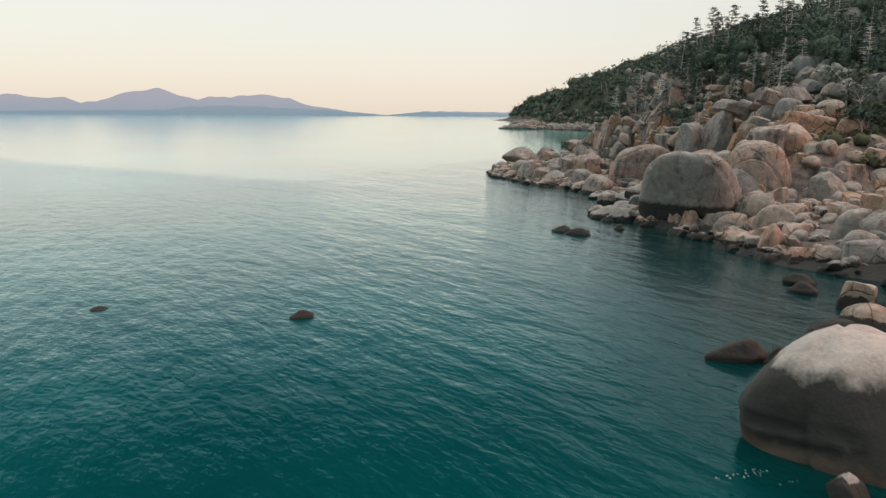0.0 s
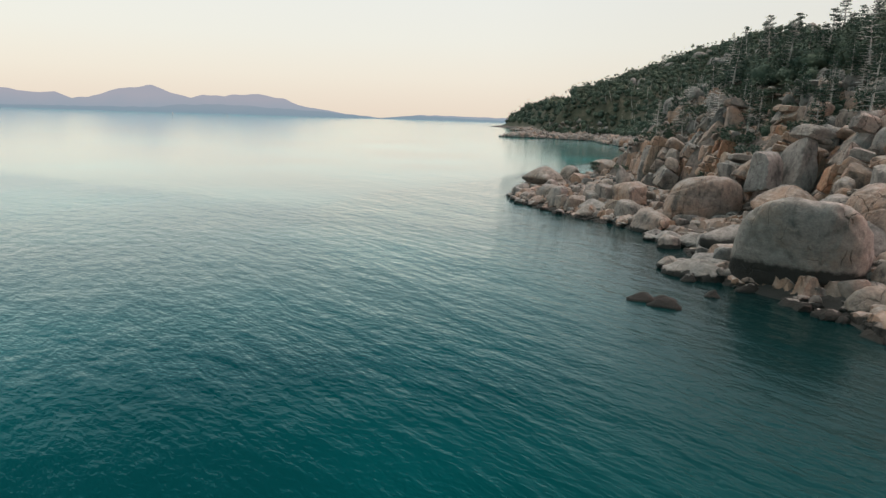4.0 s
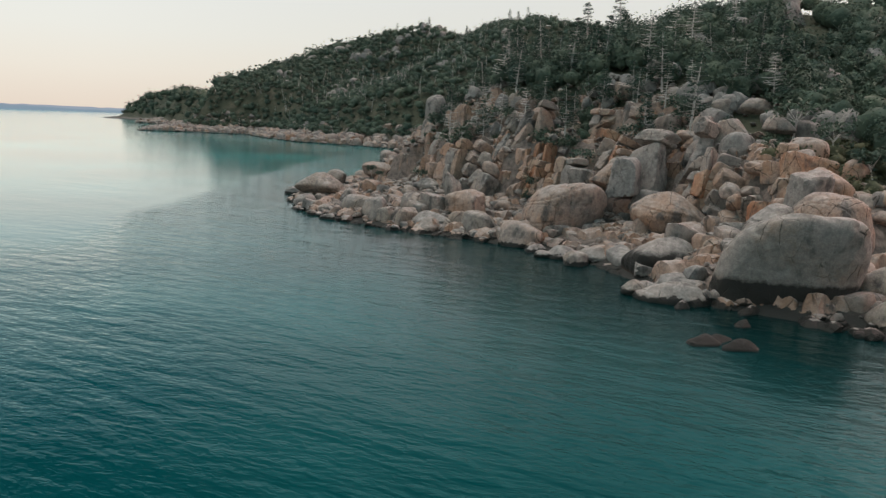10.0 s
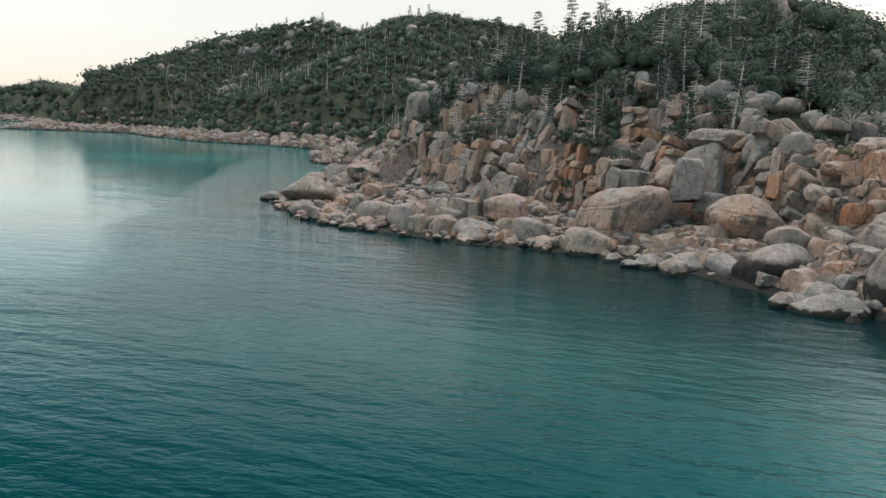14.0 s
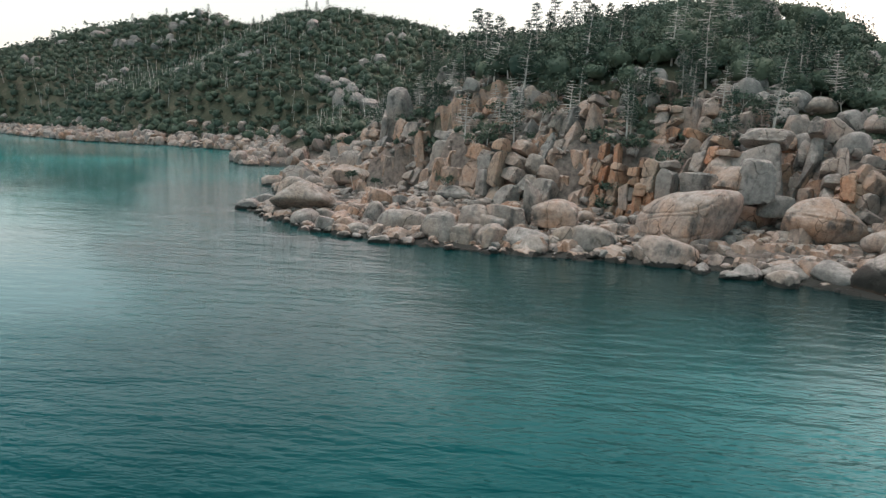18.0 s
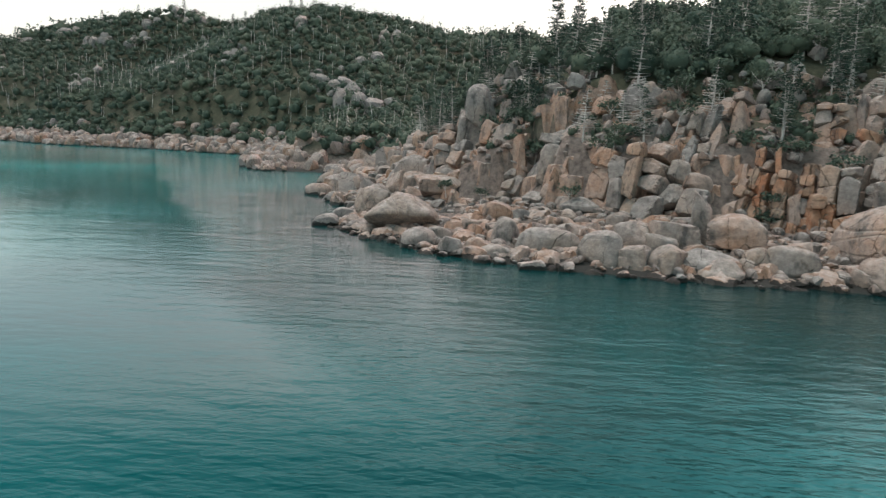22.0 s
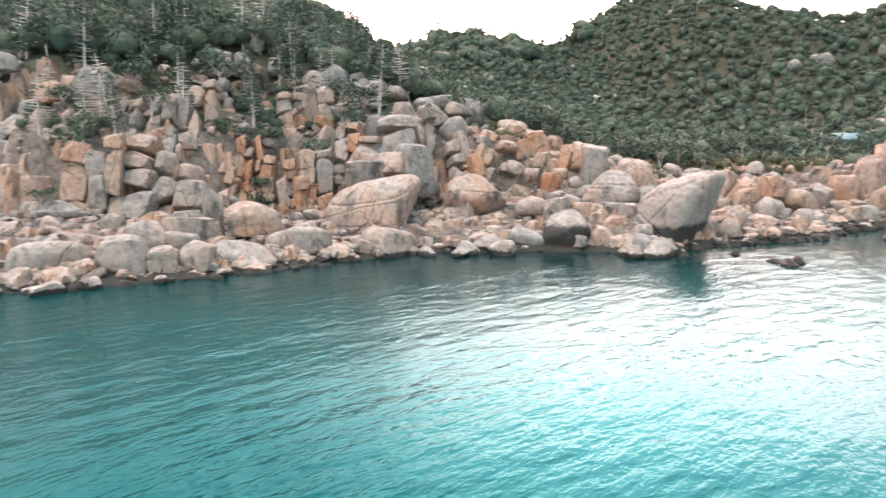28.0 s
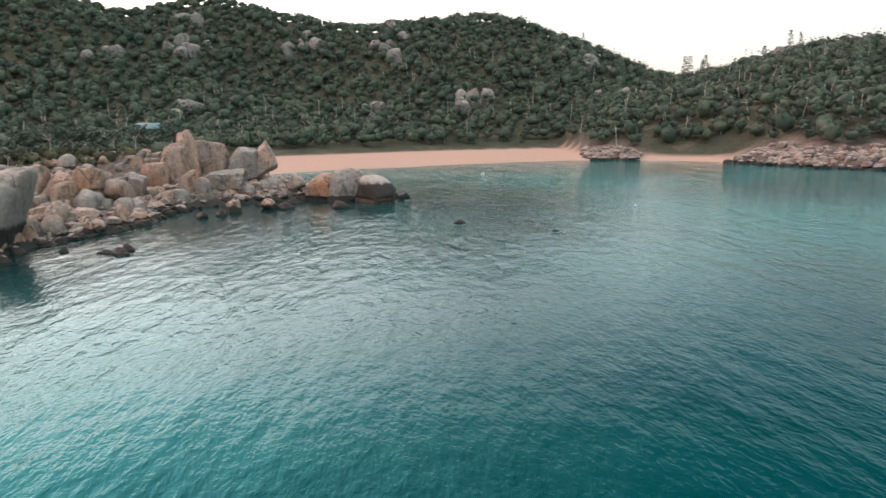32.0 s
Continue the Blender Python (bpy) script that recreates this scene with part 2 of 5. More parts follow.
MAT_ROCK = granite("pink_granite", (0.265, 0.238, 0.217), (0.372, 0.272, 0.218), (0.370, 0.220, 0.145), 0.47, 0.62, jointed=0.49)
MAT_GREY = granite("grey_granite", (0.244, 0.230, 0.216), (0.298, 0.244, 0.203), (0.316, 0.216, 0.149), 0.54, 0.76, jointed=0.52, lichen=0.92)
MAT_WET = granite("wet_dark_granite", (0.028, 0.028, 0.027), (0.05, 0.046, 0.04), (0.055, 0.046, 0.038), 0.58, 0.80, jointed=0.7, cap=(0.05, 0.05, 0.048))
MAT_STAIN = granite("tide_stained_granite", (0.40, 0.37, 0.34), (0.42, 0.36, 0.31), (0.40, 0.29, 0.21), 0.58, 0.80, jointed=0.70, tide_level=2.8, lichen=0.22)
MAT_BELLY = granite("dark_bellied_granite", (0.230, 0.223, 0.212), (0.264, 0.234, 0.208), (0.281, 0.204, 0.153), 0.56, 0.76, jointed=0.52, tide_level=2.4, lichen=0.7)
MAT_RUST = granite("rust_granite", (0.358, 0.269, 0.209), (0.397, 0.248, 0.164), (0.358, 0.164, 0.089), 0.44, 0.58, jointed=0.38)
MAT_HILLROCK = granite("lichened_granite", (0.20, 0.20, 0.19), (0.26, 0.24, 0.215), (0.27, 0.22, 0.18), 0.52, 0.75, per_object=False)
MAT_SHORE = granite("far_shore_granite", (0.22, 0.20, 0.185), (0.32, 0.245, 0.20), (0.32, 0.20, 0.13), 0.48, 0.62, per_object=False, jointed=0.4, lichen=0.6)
# rubble darker than the boulders: the shade of their gaps put into its colour
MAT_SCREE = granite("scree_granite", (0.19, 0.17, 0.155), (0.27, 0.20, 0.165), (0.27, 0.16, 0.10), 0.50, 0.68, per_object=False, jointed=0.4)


def make_foliage(name, dark, light, per_object=False):
    m, nt, b = material(name, 0.7)
    geo = nt.nodes.new("ShaderNodeNewGeometry")
    big = noise_of(nt, geo.outputs["Position"], 0.045, 3.0)
    small = noise_of(nt, geo.outputs["Position"], 0.5, 3.0)
    rnd = nt.nodes.new("ShaderNodeObjectInfo").outputs["Random"] if per_object else geo.outputs["Random Per Island"]
    f = mathn(nt, "ADD", mathn(nt, "MULTIPLY", big, 0.5), mathn(nt, "ADD", mathn(nt, "MULTIPLY", small, 0.35), mathn(nt, "MULTIPLY", rnd, 0.25)))
    nt.links.new(ramp_of(nt, f, (0.32, dark), (0.75, light)), b.inputs["Base Color"])
    b.inputs["Specular IOR Level"].default_value = 0.2
    return m


MAT_LEAF = make_foliage("scrub_leaves", (0.037, 0.068, 0.055), (0.102, 0.133, 0.090))
MAT_PINE = make_foliage("pine_needles", (0.022, 0.052, 0.042), (0.070, 0.115, 0.082))
MAT_GRASS = make_foliage("dry_grass", (0.050, 0.062, 0.036), (0.125, 0.120, 0.066))


def make_bark():
    m, nt, b = material("pale_bark", 0.9)
    geo = nt.nodes.new("ShaderNodeNewGeometry")
    n = noise_of(nt, geo.outputs["Position"], 3.0, 4.0, 0.6, (1, 1, 5))
    nt.links.new(ramp_of(nt, n, (0.3, (0.32, 0.30, 0.275)), (0.7, (0.66, 0.63, 0.59))), b.inputs["Base Color"])
    bump(nt, b, n, 0.5, 0.05)
    return m


MAT_BARK = make_bark()


def make_ground():
    m, nt, b = material("hill_soil", 0.95)
    geo = nt.nodes.new("ShaderNodeNewGeometry")
    pos = geo.outputs["Position"]
    n1 = noise_of(nt, pos, 0.12, 6.0, 0.65)
    n2 = noise_of(nt, pos, 1.3, 5.0, 0.65)
    soil = ramp_of(nt, n1, (0.30, (0.035, 0.045, 0.025)), (0.55, (0.07, 0.075, 0.045)), (0.72, (0.16, 0.13, 0.095)))
    soil = mix(nt, 1.0, soil, ramp_of(nt, n2, (0.3, grey(0.55)), (0.7, grey(1.15))), "MULTIPLY")
    at = nt.nodes.new("ShaderNodeAttribute")
    at.attribute_name = "cover"
    sep = nt.nodes.new("ShaderNodeSeparateColor")
    nt.links.new(at.outputs["Color"], sep.inputs[0])
    rock = ramp_of(nt, n1, (0.3, (0.15, 0.13, 0.115)), (0.6, (0.22, 0.175, 0.15)), (0.75, (0.26, 0.18, 0.135)))
    rock = mix(nt, 1.0, rock, ramp_of(nt, n2, (0.32, grey(0.35)), (0.65, grey(1.1))), "MULTIPLY")
    sand = ramp_of(nt, n2, (0.3, (0.40, 0.27, 0.21)), (0.7, (0.48, 0.335, 0.265)))
    c = mix(nt, sep.outputs["Red"], soil, rock)
    low = nt.nodes.new("ShaderNodeSeparateXYZ")
    nt.links.new(pos, low.inputs[0])
    c = mix(nt, ramp_of(nt, mathn(nt, "ADD", mathn(nt, "MULTIPLY", low.outputs["Z"], 0.3), mathn(nt, "MULTIPLY", n2, 0.3)), (0.35, grey(1)), (0.6, grey(0))), c, (0.035, 0.034, 0.03))
    c = mix(nt, sep.outputs["Green"], c, sand)
    nt.links.new(c, b.inputs["Base Color"])
    bump(nt, b, mathn(nt, "ADD", n1, mathn(nt, "MULTIPLY", n2, 0.4)), 0.5, 0.5)
    return m


MAT_GROUND = make_ground()


def make_water():
    m, nt, b = material("teal_sea", 0.06)
    geo = nt.nodes.new("ShaderNodeNewGeometry")
    pos = geo.outputs["Position"]
    deep = noise_of(nt, pos, 0.018, 3.0, 0.5)
    xyz = nt.nodes.new("ShaderNodeSeparateXYZ")
    nt.links.new(pos, xyz.inputs[0])
    shelf = nt.nodes.new("ShaderNodeMapRange")
    shelf.inputs["From Min"].default_value, shelf.inputs["From Max"].default_value = 35.0, 120.0
    nt.links.new(xyz.outputs["Y"], shelf.inputs["Value"])
    coves = []
    for y0, y1 in ((175.0, 260.0), (75.0, 5.0)):
        cove = nt.nodes.new("ShaderNodeMapRange")
        cove.inputs["From Min"].default_value, cove.inputs["From Max"].default_value = y0, y1
        nt.links.new(xyz.outputs["Y"], cove.inputs["Value"])
        coves.append(cove.outputs["Result"])
    # pale sand under the two coves, a deeper shelf off the headland
    sandy = mathn(nt, "MULTIPLY", mathn(nt, "MAXIMUM", mathn(nt, "MULTIPLY", coves[0], 0.5), coves[1]), 0.15)
    depth = mathn(nt, "ADD", mathn(nt, "ADD", deep, mathn(nt, "MULTIPLY", shelf.outputs["Result"], 0.06)), sandy)
    c = ramp_of(nt, depth, (0.36, (0.0, 0.014, 0.0145)), (0.52, (0.0, 0.033, 0.034)), (0.66, (0.0, 0.060, 0.062)), (1.0, (0.0, 0.145, 0.148)))
    out = nt.nodes["Material Output"]
    nt.nodes.remove(b)
    # dark bottom boulders and the headland's dark reflection, both painted into the water colour
    foot = nt.nodes.new("ShaderNodeMapRange")
    foot.inputs["From Min"].default_value, foot.inputs["From Max"].default_value = -6.0, 20.0
    nt.links.new(mathn(nt, "ADD", xyz.outputs["X"], mathn(nt, "MULTIPLY", mathn(nt, "SUBTRACT", deep, 0.5), 26.0)), foot.inputs["Value"])
    reach = []
    for y0, y1 in ((12.0, 30.0), (205.0, 180.0)):
        edge = nt.nodes.new("ShaderNodeMapRange")
        edge.inputs["From Min"].default_value, edge.inputs["From Max"].default_value = y0, y1
        nt.links.new(xyz.outputs["Y"], edge.inputs["Value"])
        reach.append(edge.outputs["Result"])
    headland_dark = mathn(nt, "MULTIPLY", foot.outputs["Result"], mathn(nt, "MULTIPLY", *reach))
    c = mix(nt, mathn(nt, "MULTIPLY", headland_dark, 0.8), c, (0.002, 0.010, 0.010))
    body = nt.nodes.new("ShaderNodeBsdfDiffuse")
    nt.links.new(c, body.inputs["Color"])
    # gloss: weak and teal where one looks down into the water, full and clear at a grazing look
    facing = nd(nt, "ShaderNodeLayerWeight", Blend=0.5)
    gloss = nt.nodes.new("ShaderNodeBsdfGlossy")
    nt.links.new(ramp_of(nt, facing.outputs["Facing"], (0.45, (0.003, 0.026, 0.030)), (0.60, (0.012, 0.062, 0.070)), (0.72, (0.096, 0.155, 0.166)), (0.81, (0.275, 0.335, 0.348)), (0.887, (0.59, 0.62, 0.625)), (0.95, (0.88, 0.88, 0.88)), (1.0, grey(1.0))), gloss.inputs["Color"])
    both = nt.nodes.new("ShaderNodeAddShader")
    nt.links.new(body.outputs[0], both.inputs[0])
    nt.links.new(gloss.outputs[0], both.inputs[1])
    nt.links.new(both.outputs[0], out.inputs["Surface"])
    # wind ripples in two directions, and a low swell; the sea beyond the wind line lies slick
    r1 = noise_of(nt, pos, 2.6, 4.0, 0.6, (2.0, 1.0, 1.0, -44))
    r2 = noise_of(nt, pos, 0.75, 4.0, 0.55, (2.3, 1.0, 1.0, -58))
    sw = noise_of(nt, pos, 0.16, 2.0, 0.5, (3.0, 1.0, 1.0, -58))
    h = mathn(nt, "ADD", mathn(nt, "MULTIPLY", r1, 0.125), mathn(nt, "ADD", mathn(nt, "MULTIPLY", r2, 0.50), mathn(nt, "MULTIPLY", sw, 0.8)))
    sep = nt.nodes.new("ShaderNodeSeparateXYZ")
    nt.links.new(pos, sep.inputs[0])
    line = mathn(nt, "ADD", mathn(nt, "MULTIPLY", sep.outputs["X"], 0.56), mathn(nt, "MULTIPLY", sep.outputs["Y"], 0.83))
    line = mathn(nt, "ADD", line, mathn(nt, "MULTIPLY", mathn(nt, "SUBTRACT", deep, 0.5), 40.0))
    inshore = mathn(nt, "MAXIMUM", mathn(nt, "ADD", sep.outputs["X"], 25.0), 0.0)
    line = mathn(nt, "SUBTRACT", line, mathn(nt, "MULTIPLY", inshore, 2.0))
    slick = ramp_of(nt, mathn(nt, "DIVIDE", line, 200.0), (0.48, grey(1.0)), (0.52, grey(0.30)))
    bm_node = nd(nt, "ShaderNodeBump", Distance=0.5)
    nt.links.new(h, bm_node.inputs["Height"])
    nt.links.new(mathn(nt, "MULTIPLY", slick, 0.62), bm_node.inputs["Strength"])
    for n in (body, gloss, facing):
        nt.links.new(bm_node.outputs[0], n.inputs["Normal"])
    nt.links.new(mathn(nt, "SUBTRACT", 0.075, mathn(nt, "MULTIPLY", slick, 0.045)), gloss.inputs["Roughness"])
    return m


MAT_WATER = make_water()


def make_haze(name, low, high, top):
    """Distance: far ranges, their dusk haze painted as a glowing colour that shifts with height."""
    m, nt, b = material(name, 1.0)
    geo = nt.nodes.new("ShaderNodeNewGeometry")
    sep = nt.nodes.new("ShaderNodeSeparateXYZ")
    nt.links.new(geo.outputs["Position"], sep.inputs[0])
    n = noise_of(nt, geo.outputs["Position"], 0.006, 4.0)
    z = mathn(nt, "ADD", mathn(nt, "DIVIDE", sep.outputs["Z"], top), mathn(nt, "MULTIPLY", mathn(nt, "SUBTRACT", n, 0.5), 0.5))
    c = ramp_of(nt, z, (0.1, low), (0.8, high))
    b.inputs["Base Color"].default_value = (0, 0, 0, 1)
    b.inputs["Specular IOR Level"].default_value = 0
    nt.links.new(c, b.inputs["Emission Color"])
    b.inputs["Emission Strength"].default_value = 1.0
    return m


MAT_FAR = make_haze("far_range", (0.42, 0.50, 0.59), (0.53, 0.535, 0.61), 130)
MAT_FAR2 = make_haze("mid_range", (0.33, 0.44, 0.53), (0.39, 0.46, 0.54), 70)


# ---- mesh helpers ----
def mesh_of(name, verts, faces, mat, smooth=True):
    me = bpy.data.meshes.new(name)
    verts = np.asarray(verts, dtype=np.float32).reshape(-1, 3)
    faces = np.asarray(faces, dtype=np.int32)
    k = faces.shape[1]
    me.vertices.add(len(verts))
    me.vertices.foreach_set("co", verts.ravel())
    me.loops.add(faces.size)
    me.loops.foreach_set("vertex_index", faces.ravel())
    me.polygons.add(len(faces))
    me.polygons.foreach_set("loop_start", np.arange(0, faces.size, k, dtype=np.int32))
    me.polygons.foreach_set("use_smooth", np.full(len(faces), smooth, dtype=bool))
    me.materials.append(mat)
    me.update(calc_edges=True)
    return me


def part(name, me, parent, label=""):
    ob = new(name, me)
    ob.parent = parent
    if label:
        ob["label"] = label
    return ob


# ---- the lie of the land ----
# Each shore point: east, north, kind of shore.
SOUTH_SHORE = [(-700, -3000, "f"), (-600, -300, "f"), (-400, -130, "f"), (-250, -100, "f"), (-140, -82, "f"), (-90, -76, "f"), (-63, -74, "f"), (-44, -79, "f"), (-30, -92, "f"),
               (-16, -101, "c"), (-5, -101, "c"), (4, -98, "g"), (14, -97, "g"), (21, -94, "b"), (37, -79, "b"), (49, -64, "b"), (59, -47, "b"), (69, -34, "b"), (75, -17, "b"), (74, -6, "k"), (64, 4, "k"), (50, 11, "k"), (38, 17, "k"), (31, 23, "k")]
HEADLAND_SHORE = [(28, 27, "k"), (31, 32, "k"), (35, 37, "p"), (38, 45, "p"), (37, 54, "l"), (31, 62, "l"), (29, 68, "l"), (28, 76, "l"), (27, 81, "m"), (25, 86, "m"), (23, 91, "m"), (26, 96, "m"),
                  (27, 102, "n"), (28, 110, "n"), (27, 116, "n"), (23, 125, "q"), (19, 131, "q"), (16, 140, "r"), (13, 148, "r"), (13, 153, "r"), (12, 162, "r"), (16, 173, "s"), (19, 182, "s")]
NORTH_SHORE = [(27, 188, "u"), (37, 193, "u"), (40, 201, "u"), (52, 218, "u"), (79, 241, "u"), (101, 256, "u"), (94, 265, "u"), (86, 277, "u"), (92, 292, "u"), (118, 312, "u"), (145, 357, "v"), (138, 405, "v"),
               (118, 463, "v"), (118, 520, "v"), (125, 600, "v"), (90, 640, "w"), (57, 655, "w"), (75, 705, "w"), (112, 800, "w"), (130, 950, "w"), (108, 1058, "w"), (150, 1200, "w"), (120, 1600, "w"), (400, 1900, "v"), (900, 2600, "v"), (4900, 2800, "v"), (4900, -3000, "v")]
# kind: boulder apron's width and height, height of the cliff's brow, run of the cliff
SHORE_KIND = {"k": (6, 2, 4, 10), "p": (8, 3, 8, 9), "l": (14, 3.2, 5.5, 16), "m": (7, 3.5, 9, 14), "n": (15, 4.0, 12.5, 8), "q": (18, 3.6, 12.5, 6), "r": (20, 3.8, 12.5, 6),
              "s": (22, 3.8, 11, 8), "u": (10, 3, 9, 10), "v": (12, 3.0, 7, 16), "b": (40, 2.3, 4.0, 15), "c": (9, 0.9, 3.5, 12), "g": (6, 1.2, 2.6, 12), "w": (16, 2.2, 4.5, 24), "f": (7, 2.2, 4.5, 10)}
# hills: east, north, height, spread east, spread north
HILLS = [(104, 139, 35, 30, 32), (290, 608, 78, 35, 116), (291, 451, 78, 84, 108), (569, 500, 94, 192, 117), (296, 707, 82, 127, 112), (180, 1252, 45, 91, 294), (580, -5, 84, 165, 92), (429, -120, 105, 134, 52),
         (289, -201, 79, 83, 55), (201, -221, 56, 87, 49), (141, -293, 70, 82, 81), (-61, -272, 44, 72, 101), (-260, -249, 56, 115, 90), (701, -304, 88, 200, 198), (520, 312, 100, 167, 76), (84, 168, 27, 53, 62)]


def shore_field(px, py):
    """Signed distance inland, and the four numbers of the nearest shore."""
    ring = SOUTH_SHORE + HEADLAND_SHORE + NORTH_SHORE
    best = np.full(px.shape, 1e12)
    par = np.zeros(px.shape + (4,))
    beach = np.zeros(px.shape)
    inside = np.zeros(px.shape, dtype=bool)
    for (ax, ay, ka), (bx, by, kb) in zip(ring, ring[1:] + ring[:1]):
        dx, dy = bx - ax, by - ay
        t = np.clip(((px - ax) * dx + (py - ay) * dy) / (dx * dx + dy * dy), 0, 1)
        d2 = (px - ax - t * dx) ** 2 + (py - ay - t * dy) ** 2
        hit = d2 < best
        best = np.where(hit, d2, best)
        a, b = np.array(SHORE_KIND[ka]), np.array(SHORE_KIND[kb])
        par = np.where(hit[..., None], a + (b - a) * t[..., None], par)
        beach = np.where(hit, (1 - t) * (ka in "bc") + t * (kb in "bc"), beach)
        cross = (ay > py) != (by > py)
        with np.errstate(divide="ignore", invalid="ignore"):
            inside ^= cross & (px < ax + (py - ay) * dx / (dy if dy else 1e-9))
    d = np.sqrt(best)
    return np.where(inside, d, -d), par, beach


def smooth01(t):
    t = np.clip(t, 0, 1)
    return t * t * (3 - 2 * t)


def wobble(px, py, scale, seed=0.0):
    s, a = 1.0 / scale, seed
    return (np.sin(px * s * 1.7 + 1.3 * np.sin(py * s * 1.1 + a) + a) + np.sin(py * s * 1.9 + 1.1 * np.sin(px * s * 1.3 + 2 * a) + 3 * a) + 0.5 * np.sin((px + py) * s * 3.1 + a) + 0.5 * np.sin((px - 0.7 * py) * s * 4.3 + 5 * a)) / 3


def land(px, py):
    """Height of the ground, with the distance inland, the start of the brow and the share of beach."""
    px, py = np.asarray(px, dtype=float), np.asarray(py, dtype=float)
    d, par, beach = shore_field(px, py)
    w, z, top, run = (par[..., i] for i in range(4))
    d1 = d + wobble(px, py, 9.0, 2.0) * 1.2 * (1 - beach)
    brow = w + run
    g = np.where(d1 < 0, np.maximum(-7, d1 * 0.4), z * np.clip(d1 / w, 0, 1) ** 0.8)
    g = g + (top - z) * smooth01((d1 - w) / run)
    hills = np.zeros(px.shape)
    for hx, hy, h, sx, sy in HILLS:
        hills += (h * np.exp(-0.5 * (((px - hx) / sx) ** 2 + ((py - hy) / sy) ** 2))) ** 3
    hills = np.cbrt(hills) * (1 + 0.07 * wobble(px, py, 38.0, 1.0))
    g = g + np.maximum(0, hills - top) * smooth01((d1 - w - run * 0.5) / 22.0)
    g = g + np.where(d > 0, wobble(px, py, 5.0, 4.0) * 0.35 * (1 - beach), 0)
    return g, d, brow, beach, w


def spaced(stops):
    """Grid lines: (from, to, step), steps that follow one another."""
    out = []
    for a, b, s in stops:
        out += list(np.arange(a, b, s))
    return np.array(out + [stops[-1][1]], dtype=float)


gx = spaced([(-4900, -900, 500), (-900, -180, 40), (-180, 0, 6), (0, 64, 1.1), (64, 140, 2.5), (140, 460, 8), (460, 900, 20), (900, 4900, 400)])
gy = spaced([(-3000, -700, 250), (-700, -360, 20), (-360, -20, 6), (-20, 220, 1.25), (220, 330, 3.5), (330, 720, 8), (720, 1700, 30), (1700, 4900, 250)])
GX, GY = np.meshgrid(gx, gy)
GZ, GD, GB, GS, GW = land(GX, GY)
idx = np.arange(GX.size).reshape(GX.shape)
quads = np.stack([idx[:-1, :-1], idx[:-1, 1:], idx[1:, 1:], idx[1:, :-1]], -1).reshape(-1, 4)
ground_me = mesh_of("ground", np.stack([GX, GY, GZ], -1), quads, MAT_GROUND)
cover = np.zeros((GX.size, 4), dtype=np.float32)
cover[:, 0] = ((1 - smooth01((GD - np.where(GY > 225, 0.45 * GB, GB) - 1.5) / 6)) * (1 - GS)).ravel()
cover[:, 1] = (smooth01(GS * 2) * (1 - smooth01((GD - GW) / 4))).ravel()
cover[:, 3] = 1
ground_me.attributes.new("cover", "FLOAT_COLOR", "POINT").data.foreach_set("color", cover.ravel())
tagged(new("ground", ground_me), "rocky coastal hills over a small sandy cove", "ground", kind="structure")

sx = spaced([(-4900, -400, 300), (-400, 900, 50), (900, 4900, 400)])
sy = spaced([(-3000, -400, 200), (-400, 900, 50), (900, 4950, 300)])
SX, SY = np.meshgrid(sx, sy)
idx = np.arange(SX.size).reshape(SX.shape)
sea_me = mesh_of("sea", np.stack([SX, SY, 0 * SX], -1), np.stack([idx[:-1, :-1], idx[:-1, 1:], idx[1:, 1:], idx[1:, :-1]], -1).reshape(-1, 4), MAT_WATER)
tagged(new("water", sea_me), "calm teal sea with small wind ripples at dusk", "sea", kind="structure")


def far_range(name, crest_x, crest_z, y0, depth, mat, label):
    """A mountain range across the bay: crest heights over an even run, with slopes to both sides."""
    xs = np.linspace(crest_x[0], crest_x[-1], 420)
    zs = np.interp(xs, crest_x, crest_z)
    zs = zs + 0.03 * zs * np.sin(xs / 37) + 1.5 * np.sin(xs / 23 + np.sin(xs / 71) * 2)
    rows = np.array([-1.0, -0.7, -0.4, -0.15, 0.0, 0.5, 1.0])
    prof = np.array([-0.02, 0.22, 0.55, 0.9, 1.0, 0.5, -0.02])
    v = np.stack([np.tile(xs, (7, 1)) + rows[:, None] * 20 * np.sin(xs / 90), y0 + rows[:, None] * depth + 0 * xs, prof[:, None] * np.maximum(zs, 0.5)], -1)
    ii = np.arange(7 * 420).reshape(7, 420)
    f = np.stack([ii[:-1, :-1], ii[:-1, 1:], ii[1:, 1:], ii[1:, :-1]], -1).reshape(-1, 4)
    tagged(new(name, mesh_of(name, v, f, mat)), label, "mountains", kind="structure")


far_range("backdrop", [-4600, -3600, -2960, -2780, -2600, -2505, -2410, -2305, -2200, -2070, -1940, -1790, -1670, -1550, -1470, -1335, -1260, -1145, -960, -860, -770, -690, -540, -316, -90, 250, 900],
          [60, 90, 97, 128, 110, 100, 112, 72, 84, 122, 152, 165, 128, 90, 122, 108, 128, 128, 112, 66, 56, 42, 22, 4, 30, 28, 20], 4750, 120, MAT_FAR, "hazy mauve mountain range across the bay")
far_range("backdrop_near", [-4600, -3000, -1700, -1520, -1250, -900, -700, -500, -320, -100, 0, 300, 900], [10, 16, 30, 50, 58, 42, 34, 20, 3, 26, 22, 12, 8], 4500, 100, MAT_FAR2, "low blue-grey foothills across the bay")


